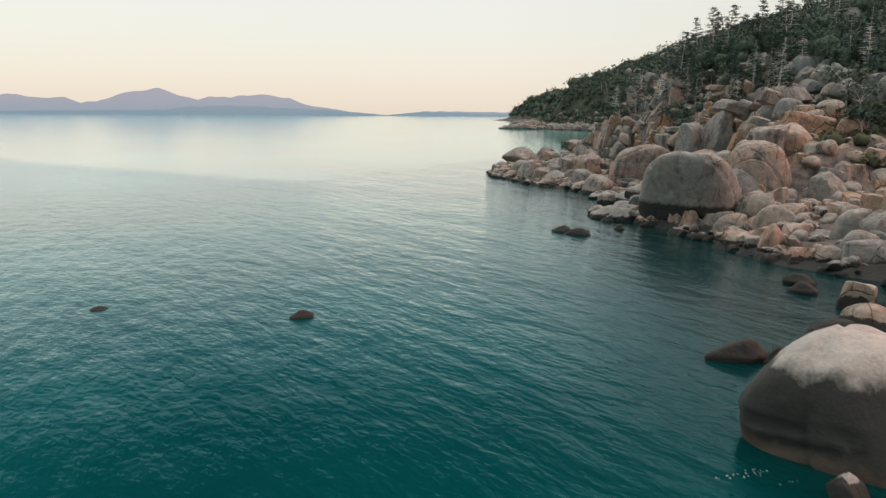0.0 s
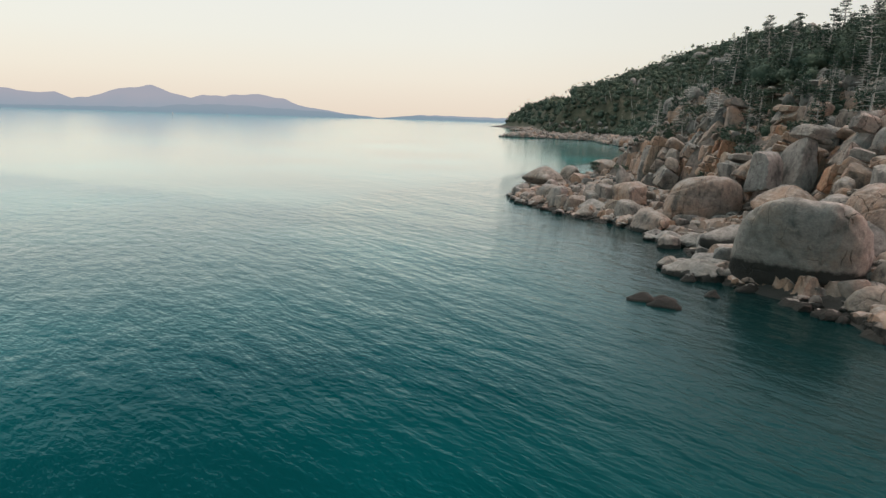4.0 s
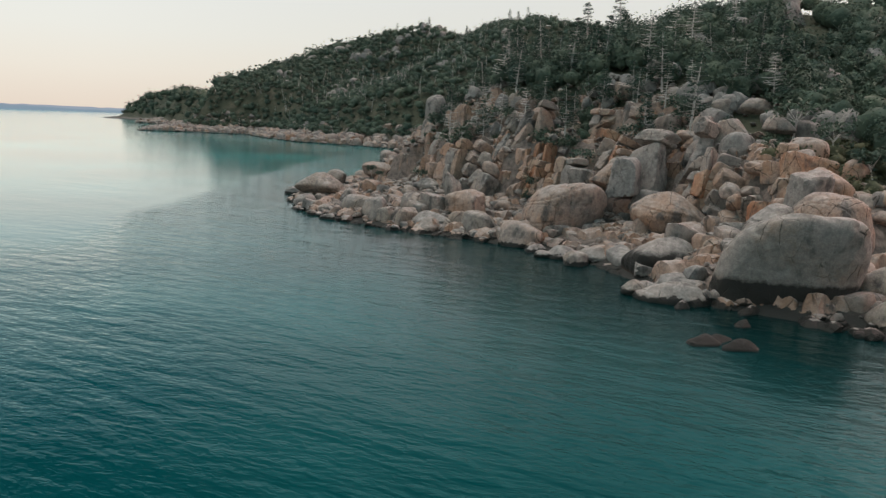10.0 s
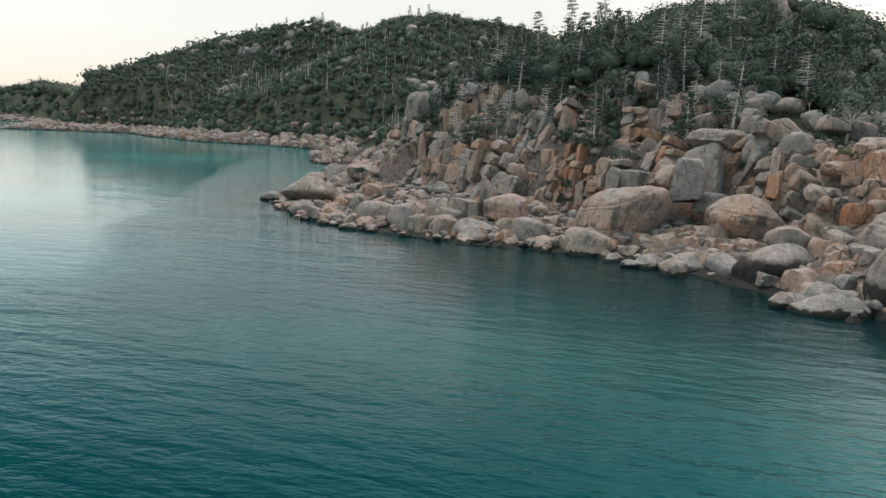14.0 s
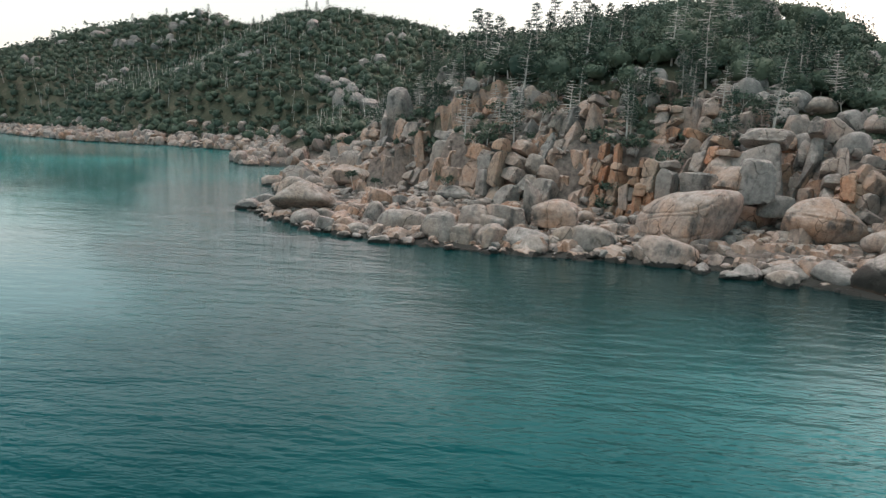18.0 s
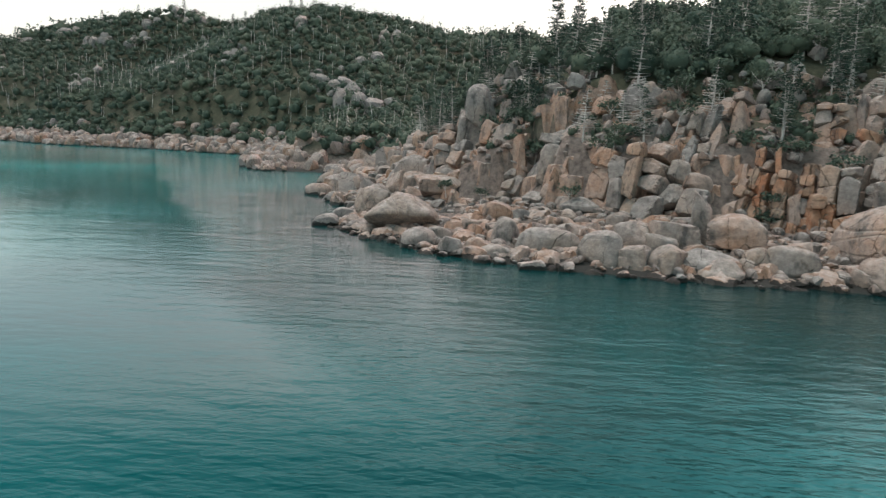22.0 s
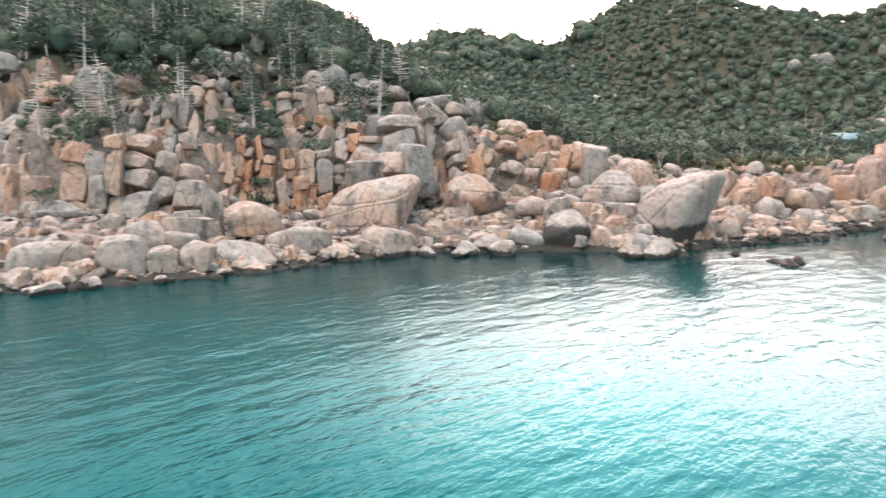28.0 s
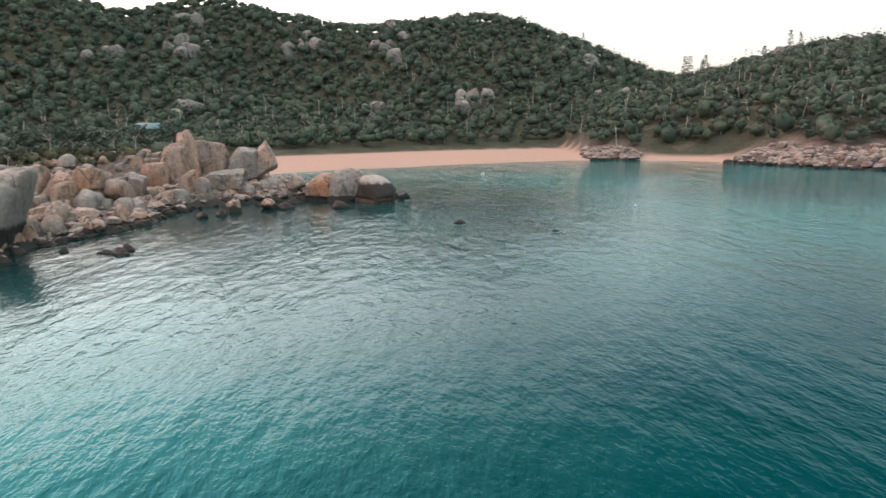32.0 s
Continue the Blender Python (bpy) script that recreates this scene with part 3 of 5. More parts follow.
# ---- rocks ----
def sphere_points(sub):
    bm = bmesh.new()
    bmesh.ops.create_icosphere(bm, subdivisions=sub, radius=1.0)
    bm.verts.ensure_lookup_table()
    v = np.array([p.co[:] for p in bm.verts])
    f = np.array([[p.index for p in q.verts] for q in bm.faces])
    bm.free()
    return v, f


SPHERES = {k: sphere_points(k) for k in (2, 3, 4, 5, 6)}


def lumps(v, seed, scale, octaves=3):
    """Smooth noise over points, as sums of turned sines."""
    rs = np.random.RandomState(seed)
    out = np.zeros(len(v))
    amp = 1.0
    for _ in range(octaves):
        for _ in range(4):
            k = rs.normal(size=3) * scale
            out += amp * np.sin(v @ k + rs.uniform(0, 6.3) + 0.8 * np.sin(v @ (rs.normal(size=3) * scale)))
        amp *= 0.5
        scale *= 2.0
    return out / 5.0


def rock_form(seed, style, sub):
    """A joint-bounded granite block with worn edges: unit size, centred."""
    rs = np.random.RandomState(seed)
    v, f = SPHERES[sub]
    sharp = {"round": 7.5, "block": 30.0, "column": 32.0, "slab": 4.0, "wedge": 22.0, "ashlar": 45.0, "dome": 3.4}[style]
    normals, dist = [], []
    for a in ((1, 0, 0), (-1, 0, 0), (0, 1, 0), (0, -1, 0), (0, 0, 1), (0, 0, -1)):
        j = {"round": 0.30, "block": 0.17, "column": 0.13, "slab": 0.16, "wedge": 0.34, "ashlar": 0.12, "dome": 0.24}[style]
        n = np.array(a) + rs.normal(size=3) * j
        normals.append(n / np.linalg.norm(n))
        dist.append(rs.uniform(0.9, 1.05))
    for _ in range({"round": 11, "block": 6, "column": 5, "slab": 6, "wedge": 6, "ashlar": 3, "dome": 5}[style]):
        n = rs.normal(size=3)
        n[2] = abs(n[2]) * 0.8
        normals.append(n / np.linalg.norm(n))
        dist.append(rs.uniform(1.2, 1.45) if style == "ashlar" else rs.uniform(0.95, 1.25) if style != "round" else rs.uniform(0.78, 1.02))
    if style == "wedge":
        n = np.array((rs.choice([-1, 1]) * 0.75, -0.35, 0.65))
        normals.append(n / np.linalg.norm(n))
        dist.append(0.62)
    q = np.maximum(v @ np.array(normals).T, 0) / np.array(dist)
    r = (q ** sharp).sum(1) ** (-1.0 / sharp)
    p = v * r[:, None]
    p = p * (1 + (0.02 if style == "ashlar" else 0.05) * lumps(p, seed + 7, 2.2) + 0.018 * lumps(p, seed + 9, 6.0))[:, None]
    if sub >= 4:
        # open joints cut into the block, fewer on the worn round ones
        for _ in range({"round": 3 + 3 * (sub > 5), "block": 4, "column": 4, "slab": 2, "wedge": 3, "ashlar": 3, "dome": 6}[style]):
            n = rs.normal(size=3) * ((1, 1, 0.35) if rs.rand() < 0.6 else (0.3, 0.3, 1))
            n /= np.linalg.norm(n)
            gap = np.abs(p @ n - rs.uniform(-0.6, 0.6) + 0.07 * lumps(p, seed + 13, 1.6, 2))
            p = p * (1 - (0.05, 0.07, 0.06)[6 - sub] * np.exp(-(gap / (0.013, 0.024, 0.045)[6 - sub]) ** 2))[:, None]
        p = p * (1 + 0.012 * lumps(p, seed + 21, 9.0, 2))[:, None]
    if style == "slab":
        p[:, :2] *= (1 - 0.5 * np.clip(p[:, 2], 0, 1) ** 0.7)[:, None]
    lo, hi = p.min(0), p.max(0)
    return (p - (lo + hi) / 2) / (hi - lo), f


ROCK_MAT = {"pink": MAT_ROCK, "grey": MAT_GREY, "rust": MAT_RUST, "stain": MAT_STAIN, "belly": MAT_BELLY}
ROCK_LABEL = {("dome", "belly"): "huge grey dome of granite with a dark stained belly", ("dome", "pink"): "huge square-shouldered pink boulder crossed by slanting cracks", ("round", "belly"): "big grey granite boulder with a dark stained belly", ("round", "stain"): "huge pale boulder with a dark tide-stained foot", ("round", "grey"): "rounded grey granite boulder with dark lichen streaks", ("round", "pink"): "rounded pinkish granite boulder with weathered joints", ("round", "rust"): "rounded rust-orange granite boulder on the shore",
              ("block", "grey"): "grey granite block with open joints", ("block", "pink"): "pale pink granite block split along joints", ("block", "rust"): "rust-stained granite block in the sea cliff",
              ("column", "grey"): "tall grey granite pillar of the sea cliff", ("column", "pink"): "tall pink granite pillar of the sea cliff", ("column", "rust"): "tall rust-orange granite pillar of the sea cliff",
              ("slab", "grey"): "low dark wet granite slab at the waterline", ("slab", "pink"): "flat pale pink granite slab on the rocks",
              ("wedge", "grey"): "grey granite boulder with a sloping face", ("wedge", "pink"): "pale pink wedge-shaped granite boulder", ("wedge", "rust"): "rust-stained wedge of granite below the cliff brow"}
stone_count = 0


def stone(x, y, z, wide, deep, high, turn, style, colour):
    """One large boulder or cliff block, centred at x, y, z."""
    global stone_count
    stone_count += 1
    v, f = rock_form(100 + stone_count, style, 6 if wide * high > 62 else 5 if wide * high > 30 else 4)
    awash = style == "slab" and z < 0.55 and (x < 18 or y < 60)
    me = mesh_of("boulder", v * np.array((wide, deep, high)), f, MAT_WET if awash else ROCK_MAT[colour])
    if style in ("block", "column", "wedge"):
        me.set_sharp_from_angle(angle=radians(33))
    ob = new("boulder" if style in ("round", "slab", "wedge", "dome") else "rock_block", me)
    ob.matrix_world = pose(x, y, z, 0, 0, turn)
    return tagged(ob, ROCK_LABEL[(style, colour)], "boulder" if style in ("round", "slab", "wedge", "dome") else "rock", group="shore boulders" if style in ("round", "slab", "wedge", "dome") else "cliff blocks")


stone(19.5, 184.0, 0.5, 4.0, 2.6, 2.2, -47, "round", "grey")
stone(24.1, 185.2, 0.9, 3.7, 2.9, 2.4, -48, "round", "grey")
stone(20.4, 171.0, 2.5, 10.0, 6.7, 5.6, -54, "round", "grey")
stone(27.3, 182.7, 2.7, 5.1, 4.4, 4.4, -50, "round", "grey")
stone(45.5, 193.7, 3.6, 4.8, 3.9, 5.3, -52, "wedge", "pink")
stone(45.6, 190.2, 4.0, 4.6, 3.7, 4.6, -53, "block", "pink")
stone(33.9, 176.1, 5.1, 7.1, 3.8, 3.4, -56, "block", "pink")
stone(48.3, 185.8, 9.0, 4.0, 3.2, 7.5, -56, "block", "pink")
stone(49.8, 181.2, 10.8, 7.9, 6.3, 11.6, -58, "block", "grey")
stone(49.3, 179.3, 16.8, 5.3, 4.5, 7.7, -59, "round", "grey")
stone(25.4, 160.6, 3.4, 5.3, 3.2, 2.9, -61, "block", "pink")
stone(15.0, 164.2, 1.0, 4.4, 3.0, 2.5, -55, "round", "pink")
stone(13.6, 159.1, 0.8, 2.7, 2.2, 2.4, -58, "block", "grey")
stone(14.3, 156.5, 1.0, 2.7, 2.2, 2.0, -60, "block", "pink")
stone(14.4, 153.5, 0.8, 4.0, 2.0, 1.7, -62, "round", "grey")
stone(19.1, 155.4, 2.1, 3.8, 3.2, 3.7, -62, "round", "grey")
stone(14.7, 150.8, 0.7, 2.7, 2.1, 2.1, -64, "wedge", "pink")
stone(12.5, 148.3, 0.3, 2.8, 1.4, 1.3, -65, "block", "grey")
stone(18.3, 149.7, 1.9, 7.0, 3.7, 3.1, -66, "round", "grey")
stone(18.0, 143.8, 1.6, 4.6, 3.9, 4.4, -71, "round", "grey")
stone(18.3, 140.5, 1.2, 2.6, 2.1, 3.1, -73, "block", "grey")
stone(19.8, 138.0, 1.1, 4.5, 3.6, 3.6, -76, "wedge", "grey")
stone(23.9, 142.9, 2.3, 4.3, 3.6, 4.2, -73, "round", "pink")
stone(23.3, 139.4, 2.1, 3.3, 2.7, 2.7, -75, "block", "grey")
stone(20.6, 132.9, 0.8, 4.8, 3.4, 2.7, -80, "slab", "grey")
stone(22.5, 134.7, 1.5, 6.9, 4.8, 2.2, -79, "slab", "grey")
stone(24.2, 130.4, 1.8, 2.7, 2.3, 2.6, -82, "round", "grey")
stone(25.9, 127.9, 1.8, 5.9, 3.7, 3.1, -84, "round", "grey")
stone(32.2, 153.1, 4.7, 4.9, 3.4, 1.9, -68, "slab", "pink")
stone(47.5, 153.5, 17.8, 3.8, 3.2, 5.1, -71, "round", "grey")
stone(48.8, 151.6, 18.5, 3.0, 2.6, 4.3, -72, "round", "grey")
stone(27.8, 133.1, 3.9, 6.0, 4.0, 3.6, -80, "block", "pink")
stone(27.6, 136.8, 4.6, 2.4, 2.2, 6.8, -78, "column", "grey")
stone(25.6, 139.2, 2.9, 6.3, 4.0, 3.5, -76, "block", "pink")
stone(27.0, 119.1, 1.2, 5.9, 4.4, 3.7, -49, "round", "pink")
stone(52.2, 113.8, 15.3, 2.8, 2.2, 3.6, -60, "block", "pink")
stone(53.2, 109.6, 15.1, 4.4, 3.5, 3.6, -62, "block", "pink")
stone(35.5, 99.7, 3.7, 5.0, 3.7, 3.1, -63, "round", "pink")
stone(25.1, 106.7, 0.4, 3.0, 2.6, 2.3, -55, "round", "grey")
stone(28.6, 107.4, 0.6, 5.0, 3.5, 2.2, -56, "slab", "grey")
stone(24.8, 111.6, 0.2, 2.4, 1.4, 1.2, -52, "round", "grey")
stone(41.2, 98.9, 7.4, 1.8, 1.5, 1.9, -65, "round", "pink")
stone(42.3, 100.5, 8.5, 2.5, 2.1, 1.9, -64, "round", "pink")
stone(44.3, 93.0, 9.0, 2.9, 2.3, 5.0, -69, "wedge", "rust")
stone(56.6, 105.1, 16.2, 4.2, 2.9, 2.4, -65, "round", "pink")
stone(29.9, 84.8, 2.8, 12.6, 10.2, 12.0, -51, "dome", "belly")
stone(24.3, 90.8, 0.9, 4.8, 2.9, 2.4, -45, "round", "grey")
stone(22.6, 93.2, 0.3, 3.1, 2.2, 1.5, -42, "slab", "grey")
stone(37.8, 85.8, 5.6, 7.9, 6.7, 8.5, -55, "round", "pink")
stone(43.9, 89.6, 9.0, 5.8, 4.9, 5.7, -55, "round", "pink")
stone(42.2, 112.6, 6.1, 5.1, 3.1, 2.6, -43, "round", "pink")
stone(35.9, 85.5, 4.7, 7.9, 5.4, 4.5, -23, "round", "grey")
stone(41.1, 90.2, 8.5, 4.5, 4.0, 6.2, -25, "column", "pink")
stone(43.5, 80.5, 4.3, 4.5, 3.6, 4.8, -29, "wedge", "grey")
stone(34.8, 73.1, 2.4, 4.6, 3.7, 3.1, -26, "round", "grey")
stone(31.1, 66.5, 1.4, 2.4, 1.9, 3.3, -25, "wedge", "pink")
stone(38.2, 66.4, 2.6, 3.6, 3.1, 3.9, -30, "round", "pink")
stone(41.6, 67.2, 3.5, 4.3, 3.5, 4.4, -32, "block", "rust")
stone(34.9, 78.9, 2.7, 3.9, 3.3, 3.7, -24, "round", "grey")
stone(31.1, 75.9, 1.5, 3.6, 2.9, 2.4, -22, "round", "grey")
stone(48.3, 95.6, 11.2, 6.5, 4.7, 4.2, -27, "block", "rust")
stone(51.6, 92.0, 10.8, 3.6, 3.1, 3.7, -30, "round", "pink")
stone(51.5, 85.9, 9.5, 2.3, 2.0, 2.2, -31, "round", "grey")
stone(36.0, 60.0, 1.7, 3.8, 2.6, 2.1, -31, "round", "grey")
stone(33.6, 61.5, 1.1, 2.6, 1.9, 1.6, -29, "round", "pink")
stone(28.7, 48.6, 0.5, 2.6, 2.1, 2.8, -31, "block", "rust")
stone(26.6, 42.9, 0.3, 3.9, 3.2, 2.6, -32, "round", "rust")
stone(24.1, 42.4, 0.2, 3.5, 2.4, 1.6, -30, "slab", "grey")
stone(16.5, 28.0, 0.8, 7.9, 6.9, 7.4, -31, "round", "stain")
stone(16.5, 38.3, 0.2, 3.2, 2.2, 1.8, -24, "slab", "grey")
stone(14.4, 24.0, 0.1, 1.5, 1.2, 1.6, -32, "wedge", "grey")
stone(28.3, 55.4, 0.2, 2.5, 1.7, 1.3, -27, "slab", "grey")
stone(27.2, 52.7, 0.2, 2.1, 1.5, 1.3, -28, "slab", "grey")
stone(14.3, 80.0, 0.2, 2.4, 1.7, 1.0, -10, "slab", "grey")
stone(16.3, 80.1, 0.1, 2.3, 1.6, 0.6, -11, "slab", "grey")
stone(21.3, 93.6, 0.4, 2.8, 2.0, 1.8, -13, "slab", "grey")
stone(-8.0, 46.0, 0.1, 1.6, 1.1, 0.7, 11, "slab", "grey")
stone(-21.5, 47.6, 0.0, 1.2, 0.9, 0.4, 26, "slab", "grey")
stone(21.8, 28.4, 1.9, 7.4, 5.6, 7.0, -152, "round", "grey")
stone(26.6, 29.4, 1.3, 7.0, 5.4, 6.6, -152, "round", "rust")
stone(18.1, 37.2, 0.2, 1.3, 0.9, 1.6, -152, "slab", "grey")
stone(16.0, 23.1, 0.2, 1.9, 1.2, 1.6, -152, "slab", "grey")
stone(14.7, 21.6, 0.2, 1.5, 1.0, 1.5, -152, "slab", "grey")
stone(27.6, 36.0, 0.1, 3.0, 2.0, 1.3, -152, "slab", "grey")
stone(29.6, 40.2, 0.1, 3.4, 2.2, 1.3, -152, "slab", "grey")
stone(47.0, 40.2, 8.2, 4.9, 3.8, 8.0, -152, "wedge", "pink")
stone(46.9, 42.6, 6.8, 5.5, 4.3, 6.6, -152, "block", "pink")
stone(45.8, 35.8, 7.1, 6.2, 4.9, 6.6, -152, "block", "pink")
stone(42.4, 32.4, 5.9, 6.9, 5.5, 6.2, -152, "wedge", "grey")
stone(40.5, 29.6, 6.0, 7.4, 5.9, 8.0, -152, "wedge", "pink")
stone(41.7, 36.7, 3.6, 7.2, 5.6, 3.7, -152, "block", "grey")
stone(39.6, 35.6, 2.2, 5.7, 4.5, 2.9, -152, "slab", "grey")
stone(43.8, 43.0, 3.4, 3.7, 2.9, 4.5, -152, "round", "pink")
stone(41.8, 41.8, 2.4, 3.5, 2.7, 4.1, -152, "round", "grey")
stone(36.5, 37.5, -0.3, 3.9, 3.1, 3.5, -152, "round", "pink")
stone(37.2, 30.4, 1.9, 4.8, 3.8, 3.9, -152, "round", "grey")
stone(33.4, 28.7, 2.5, 4.8, 3.7, 3.7, -152, "round", "grey")
stone(47.7, 46.1, 4.3, 4.5, 3.6, 5.3, -152, "block", "pink")
stone(42.1, 46.2, 1.0, 4.4, 3.5, 3.8, -152, "round", "grey")
stone(42.5, 49.8, 0.6, 3.4, 2.7, 3.4, -152, "round", "grey")
stone(42.9, 66.8, 3.9, 5.6, 4.4, 6.5, -152, "wedge", "pink")
stone(39.9, 64.5, 2.4, 4.0, 3.2, 4.3, -152, "block", "pink")
stone(36.4, 67.9, 0.6, 5.1, 4.1, 3.2, -152, "round", "grey")
stone(36.7, 61.8, 0.6, 4.3, 3.3, 5.2, -152, "round", "grey")
stone(44.6, 60.8, 5.3, 4.6, 3.6, 3.6, -152, "block", "rust")
stone(42.6, 57.8, 3.2, 4.5, 3.5, 4.2, -152, "round", "pink")
stone(45.0, 52.0, 3.9, 3.2, 2.5, 4.1, -152, "block", "pink")
stone(46.4, 68.7, 5.4, 4.8, 3.8, 5.0, -152, "block", "rust")
stone(34.3, 73.9, 0.9, 4.9, 3.8, 5.3, -152, "round", "pink")
stone(31.2, 73.7, -0.1, 3.7, 2.9, 3.3, -152, "round", "grey")
stone(27.0, 79.5, -0.5, 3.4, 2.7, 2.2, -152, "slab", "grey")
stone(29.3, 98.0, 1.2, 7.9, 5.8, 6.2, -39, "round", "belly")
stone(32.5, 98.0, 4.0, 4.2, 3.1, 3.3, -39, "block", "pink")
stone(33.4, 93.0, 1.3, 6.3, 4.7, 6.3, -39, "round", "belly")
stone(22.3, 90.0, 0.5, 7.0, 3.2, 2.6, -39, "slab", "grey")
stone(39.8, 106.8, 5.1, 9.5, 6.6, 5.5, -39, "round", "pink")
stone(37.6, 108.0, 2.9, 3.9, 2.9, 4.7, -39, "block", "pink")
stone(25.1, 86.8, -0.1, 2.7, 1.7, 1.5, -39, "slab", "grey")
stone(35.7, 90.4, 5.4, 8.0, 5.9, 6.2, -126, "round", "pink")
stone(33.0, 119.6, 2.6, 11.6, 9.0, 11.0, -72, "dome", "pink")
stone(38.4, 120.8, 8.0, 4.6, 4.0, 3.4, -66, "block", "pink")
stone(38.8, 117.2, 8.6, 4.2, 3.8, 4.2, -78, "wedge", "pink")
stone(39.6, 114.6, 8.8, 4.4, 3.6, 5.6, -68, "block", "grey")
stone(22.5, 93.6, 0.3, 3.6, 2.0, 1.7, -6, "slab", "grey")
stone(25.0, 92.2, 0.7, 4.5, 2.5, 2.6, -6, "slab", "grey")
stone(24.8, 88.5, 0.3, 2.1, 1.4, 1.6, -6, "slab", "grey")
stone(25.2, 84.2, 0.1, 2.7, 1.2, 1.3, -6, "slab", "grey")
stone(21.1, 87.9, 0.1, 1.7, 1.1, 1.3, -6, "slab", "grey")
stone(28.5, 120.6, 1.2, 4.9, 3.6, 3.6, -6, "round", "pink")
stone(26.8, 110.5, 0.4, 4.1, 2.7, 2.0, -6, "slab", "grey")
stone(26.1, 115.0, 0.2, 3.3, 2.1, 1.4, -6, "slab", "grey")
stone(21.0, 81.7, 0.1, 1.3, 0.9, 1.1, -6, "slab", "grey")
stone(15.7, 78.0, 0.1, 2.7, 1.5, 1.3, -37, "slab", "grey")

rng = np.random.RandomState(5)
FORMS = {}
for style in ("round", "block", "column", "wedge", "ashlar"):
    for colour in ("pink", "grey", "rust"):
        FORMS[style, colour] = [mesh_of("boulder", *rock_form(900 + 17 * k + 5 * len(style), style, 4 if style in ("column", "ashlar") else 3), ROCK_MAT[colour]) for k in range(3)]


for (style, colour), forms in FORMS.items():
    if style != "round":
        for me in forms:
            me.set_sharp_from_angle(angle=radians(30))


def scatter(n, x0, x1, y0, y1, test, seed):
    """Random places on land that pass the test(d, w, brow, beach, x, y)."""
    rs = np.random.RandomState(seed)
    px, py = rs.uniform(x0, x1, n), rs.uniform(y0, y1, n)
    z, d, brow, beach, w = land(px, py)
    keep = test(d, w, brow, beach, px, py)
    return px[keep], py[keep], z[keep]


def cliff_mesh():
    """The bedrock of the headland: joint-bounded cells, each with its own level and tilt, parted by deep clefts."""
    ax, ay = np.arange(6, 76, 0.5), np.arange(10, 216, 0.5)
    X, Y = np.meshgrid(ax, ay)
    ca, sa = math.cos(0.35), math.sin(0.35)
    U, V = (X * ca + Y * sa) / 2.3, (Y * ca - X * sa) / 2.9
    rs = np.random.RandomState(3)
    table = rs.rand(64, 64, 5)
    f1, f2 = np.full(X.shape, 9.0), np.full(X.shape, 9.0)
    own = np.zeros(X.shape + (5,))
    for i in (-1, 0, 1):
        for j in (-1, 0, 1):
            cu, cv = np.floor(U) + i, np.floor(V) + j
            t = table[cu.astype(int) % 64, cv.astype(int) % 64]
            pu, pv = cu + 0.1 + 0.8 * t[..., 0], cv + 0.1 + 0.8 * t[..., 1]
            e = np.abs(U - pu) * 0.75 + np.abs(V - pv) * 0.75 + 0.25 * np.hypot(U - pu, V - pv)
            near = e < f1
            f2 = np.where(near, f1, np.minimum(f2, e))
            f1 = np.where(near, e, f1)
            own = np.where(near[..., None], np.stack([pu, pv, t[..., 2], t[..., 3], t[..., 4]], -1), own)
    px, py = own[..., 0] * 2.3, own[..., 1] * 2.9
    mx, my = px * ca - py * sa, px * sa + py * ca
    zc = land(mx, my)[0]
    z0, d, brow, beach, w = land(X, Y)
    z = zc + (own[..., 2] - 0.35) * 1.5 + (X - mx) * (own[..., 3] - 0.35) * 0.7 + (Y - my) * (own[..., 4] - 0.5) * 0.5
    z += 0.12 * wobble(X, Y, 0.9, 3.0)
    z -= 1.5 * np.exp(-((f2 - f1) / 0.11) ** 2)
    z -= 0.35 * np.exp(-((f2 - f1) / 0.35) ** 2)
    out = np.maximum(smooth01((d - brow - 9 * smooth01((Y - 100) / 30) - 1) / 5), smooth01((-0.5 - d) / 2))
    z = z * (1 - out) + (z0 - 1.5) * out
    keep = (d > -3) & (d < brow + 6 + 9 * smooth01((Y - 100) / 30))
    ii = np.arange(X.size).reshape(X.shape)
    quads1 = np.stack([ii[:-1, :-1], ii[:-1, 1:], ii[1:, 1:], ii[1:, :-1]], -1).reshape(-1, 4)
    quads1 = quads1[keep.ravel()[quads1].all(1)]
    used, inv = np.unique(quads1, return_inverse=True)
    pts = np.stack([X, Y, z], -1).reshape(-1, 3)[used]
    me = mesh_of("rock_cliff", pts, inv.reshape(-1, 4), MAT_ROCK)
    me.set_sharp_from_angle(angle=radians(38))
    return me


# cliff faces: jointed pillars and blocks, shoulder to shoulder up the steep band
cliff = tagged(new("rock_cliff", cliff_mesh()), "jointed pink granite sea cliff of stacked blocks", "cliff", kind="structure")
cx, cy, cz = scatter(5200, 5, 70, 30, 215, lambda d, w, b, s, x, y: (d > w * 0.85) & (d < b - 0.5) & ((y < 101) | (y > 180)), 11)
taken = []
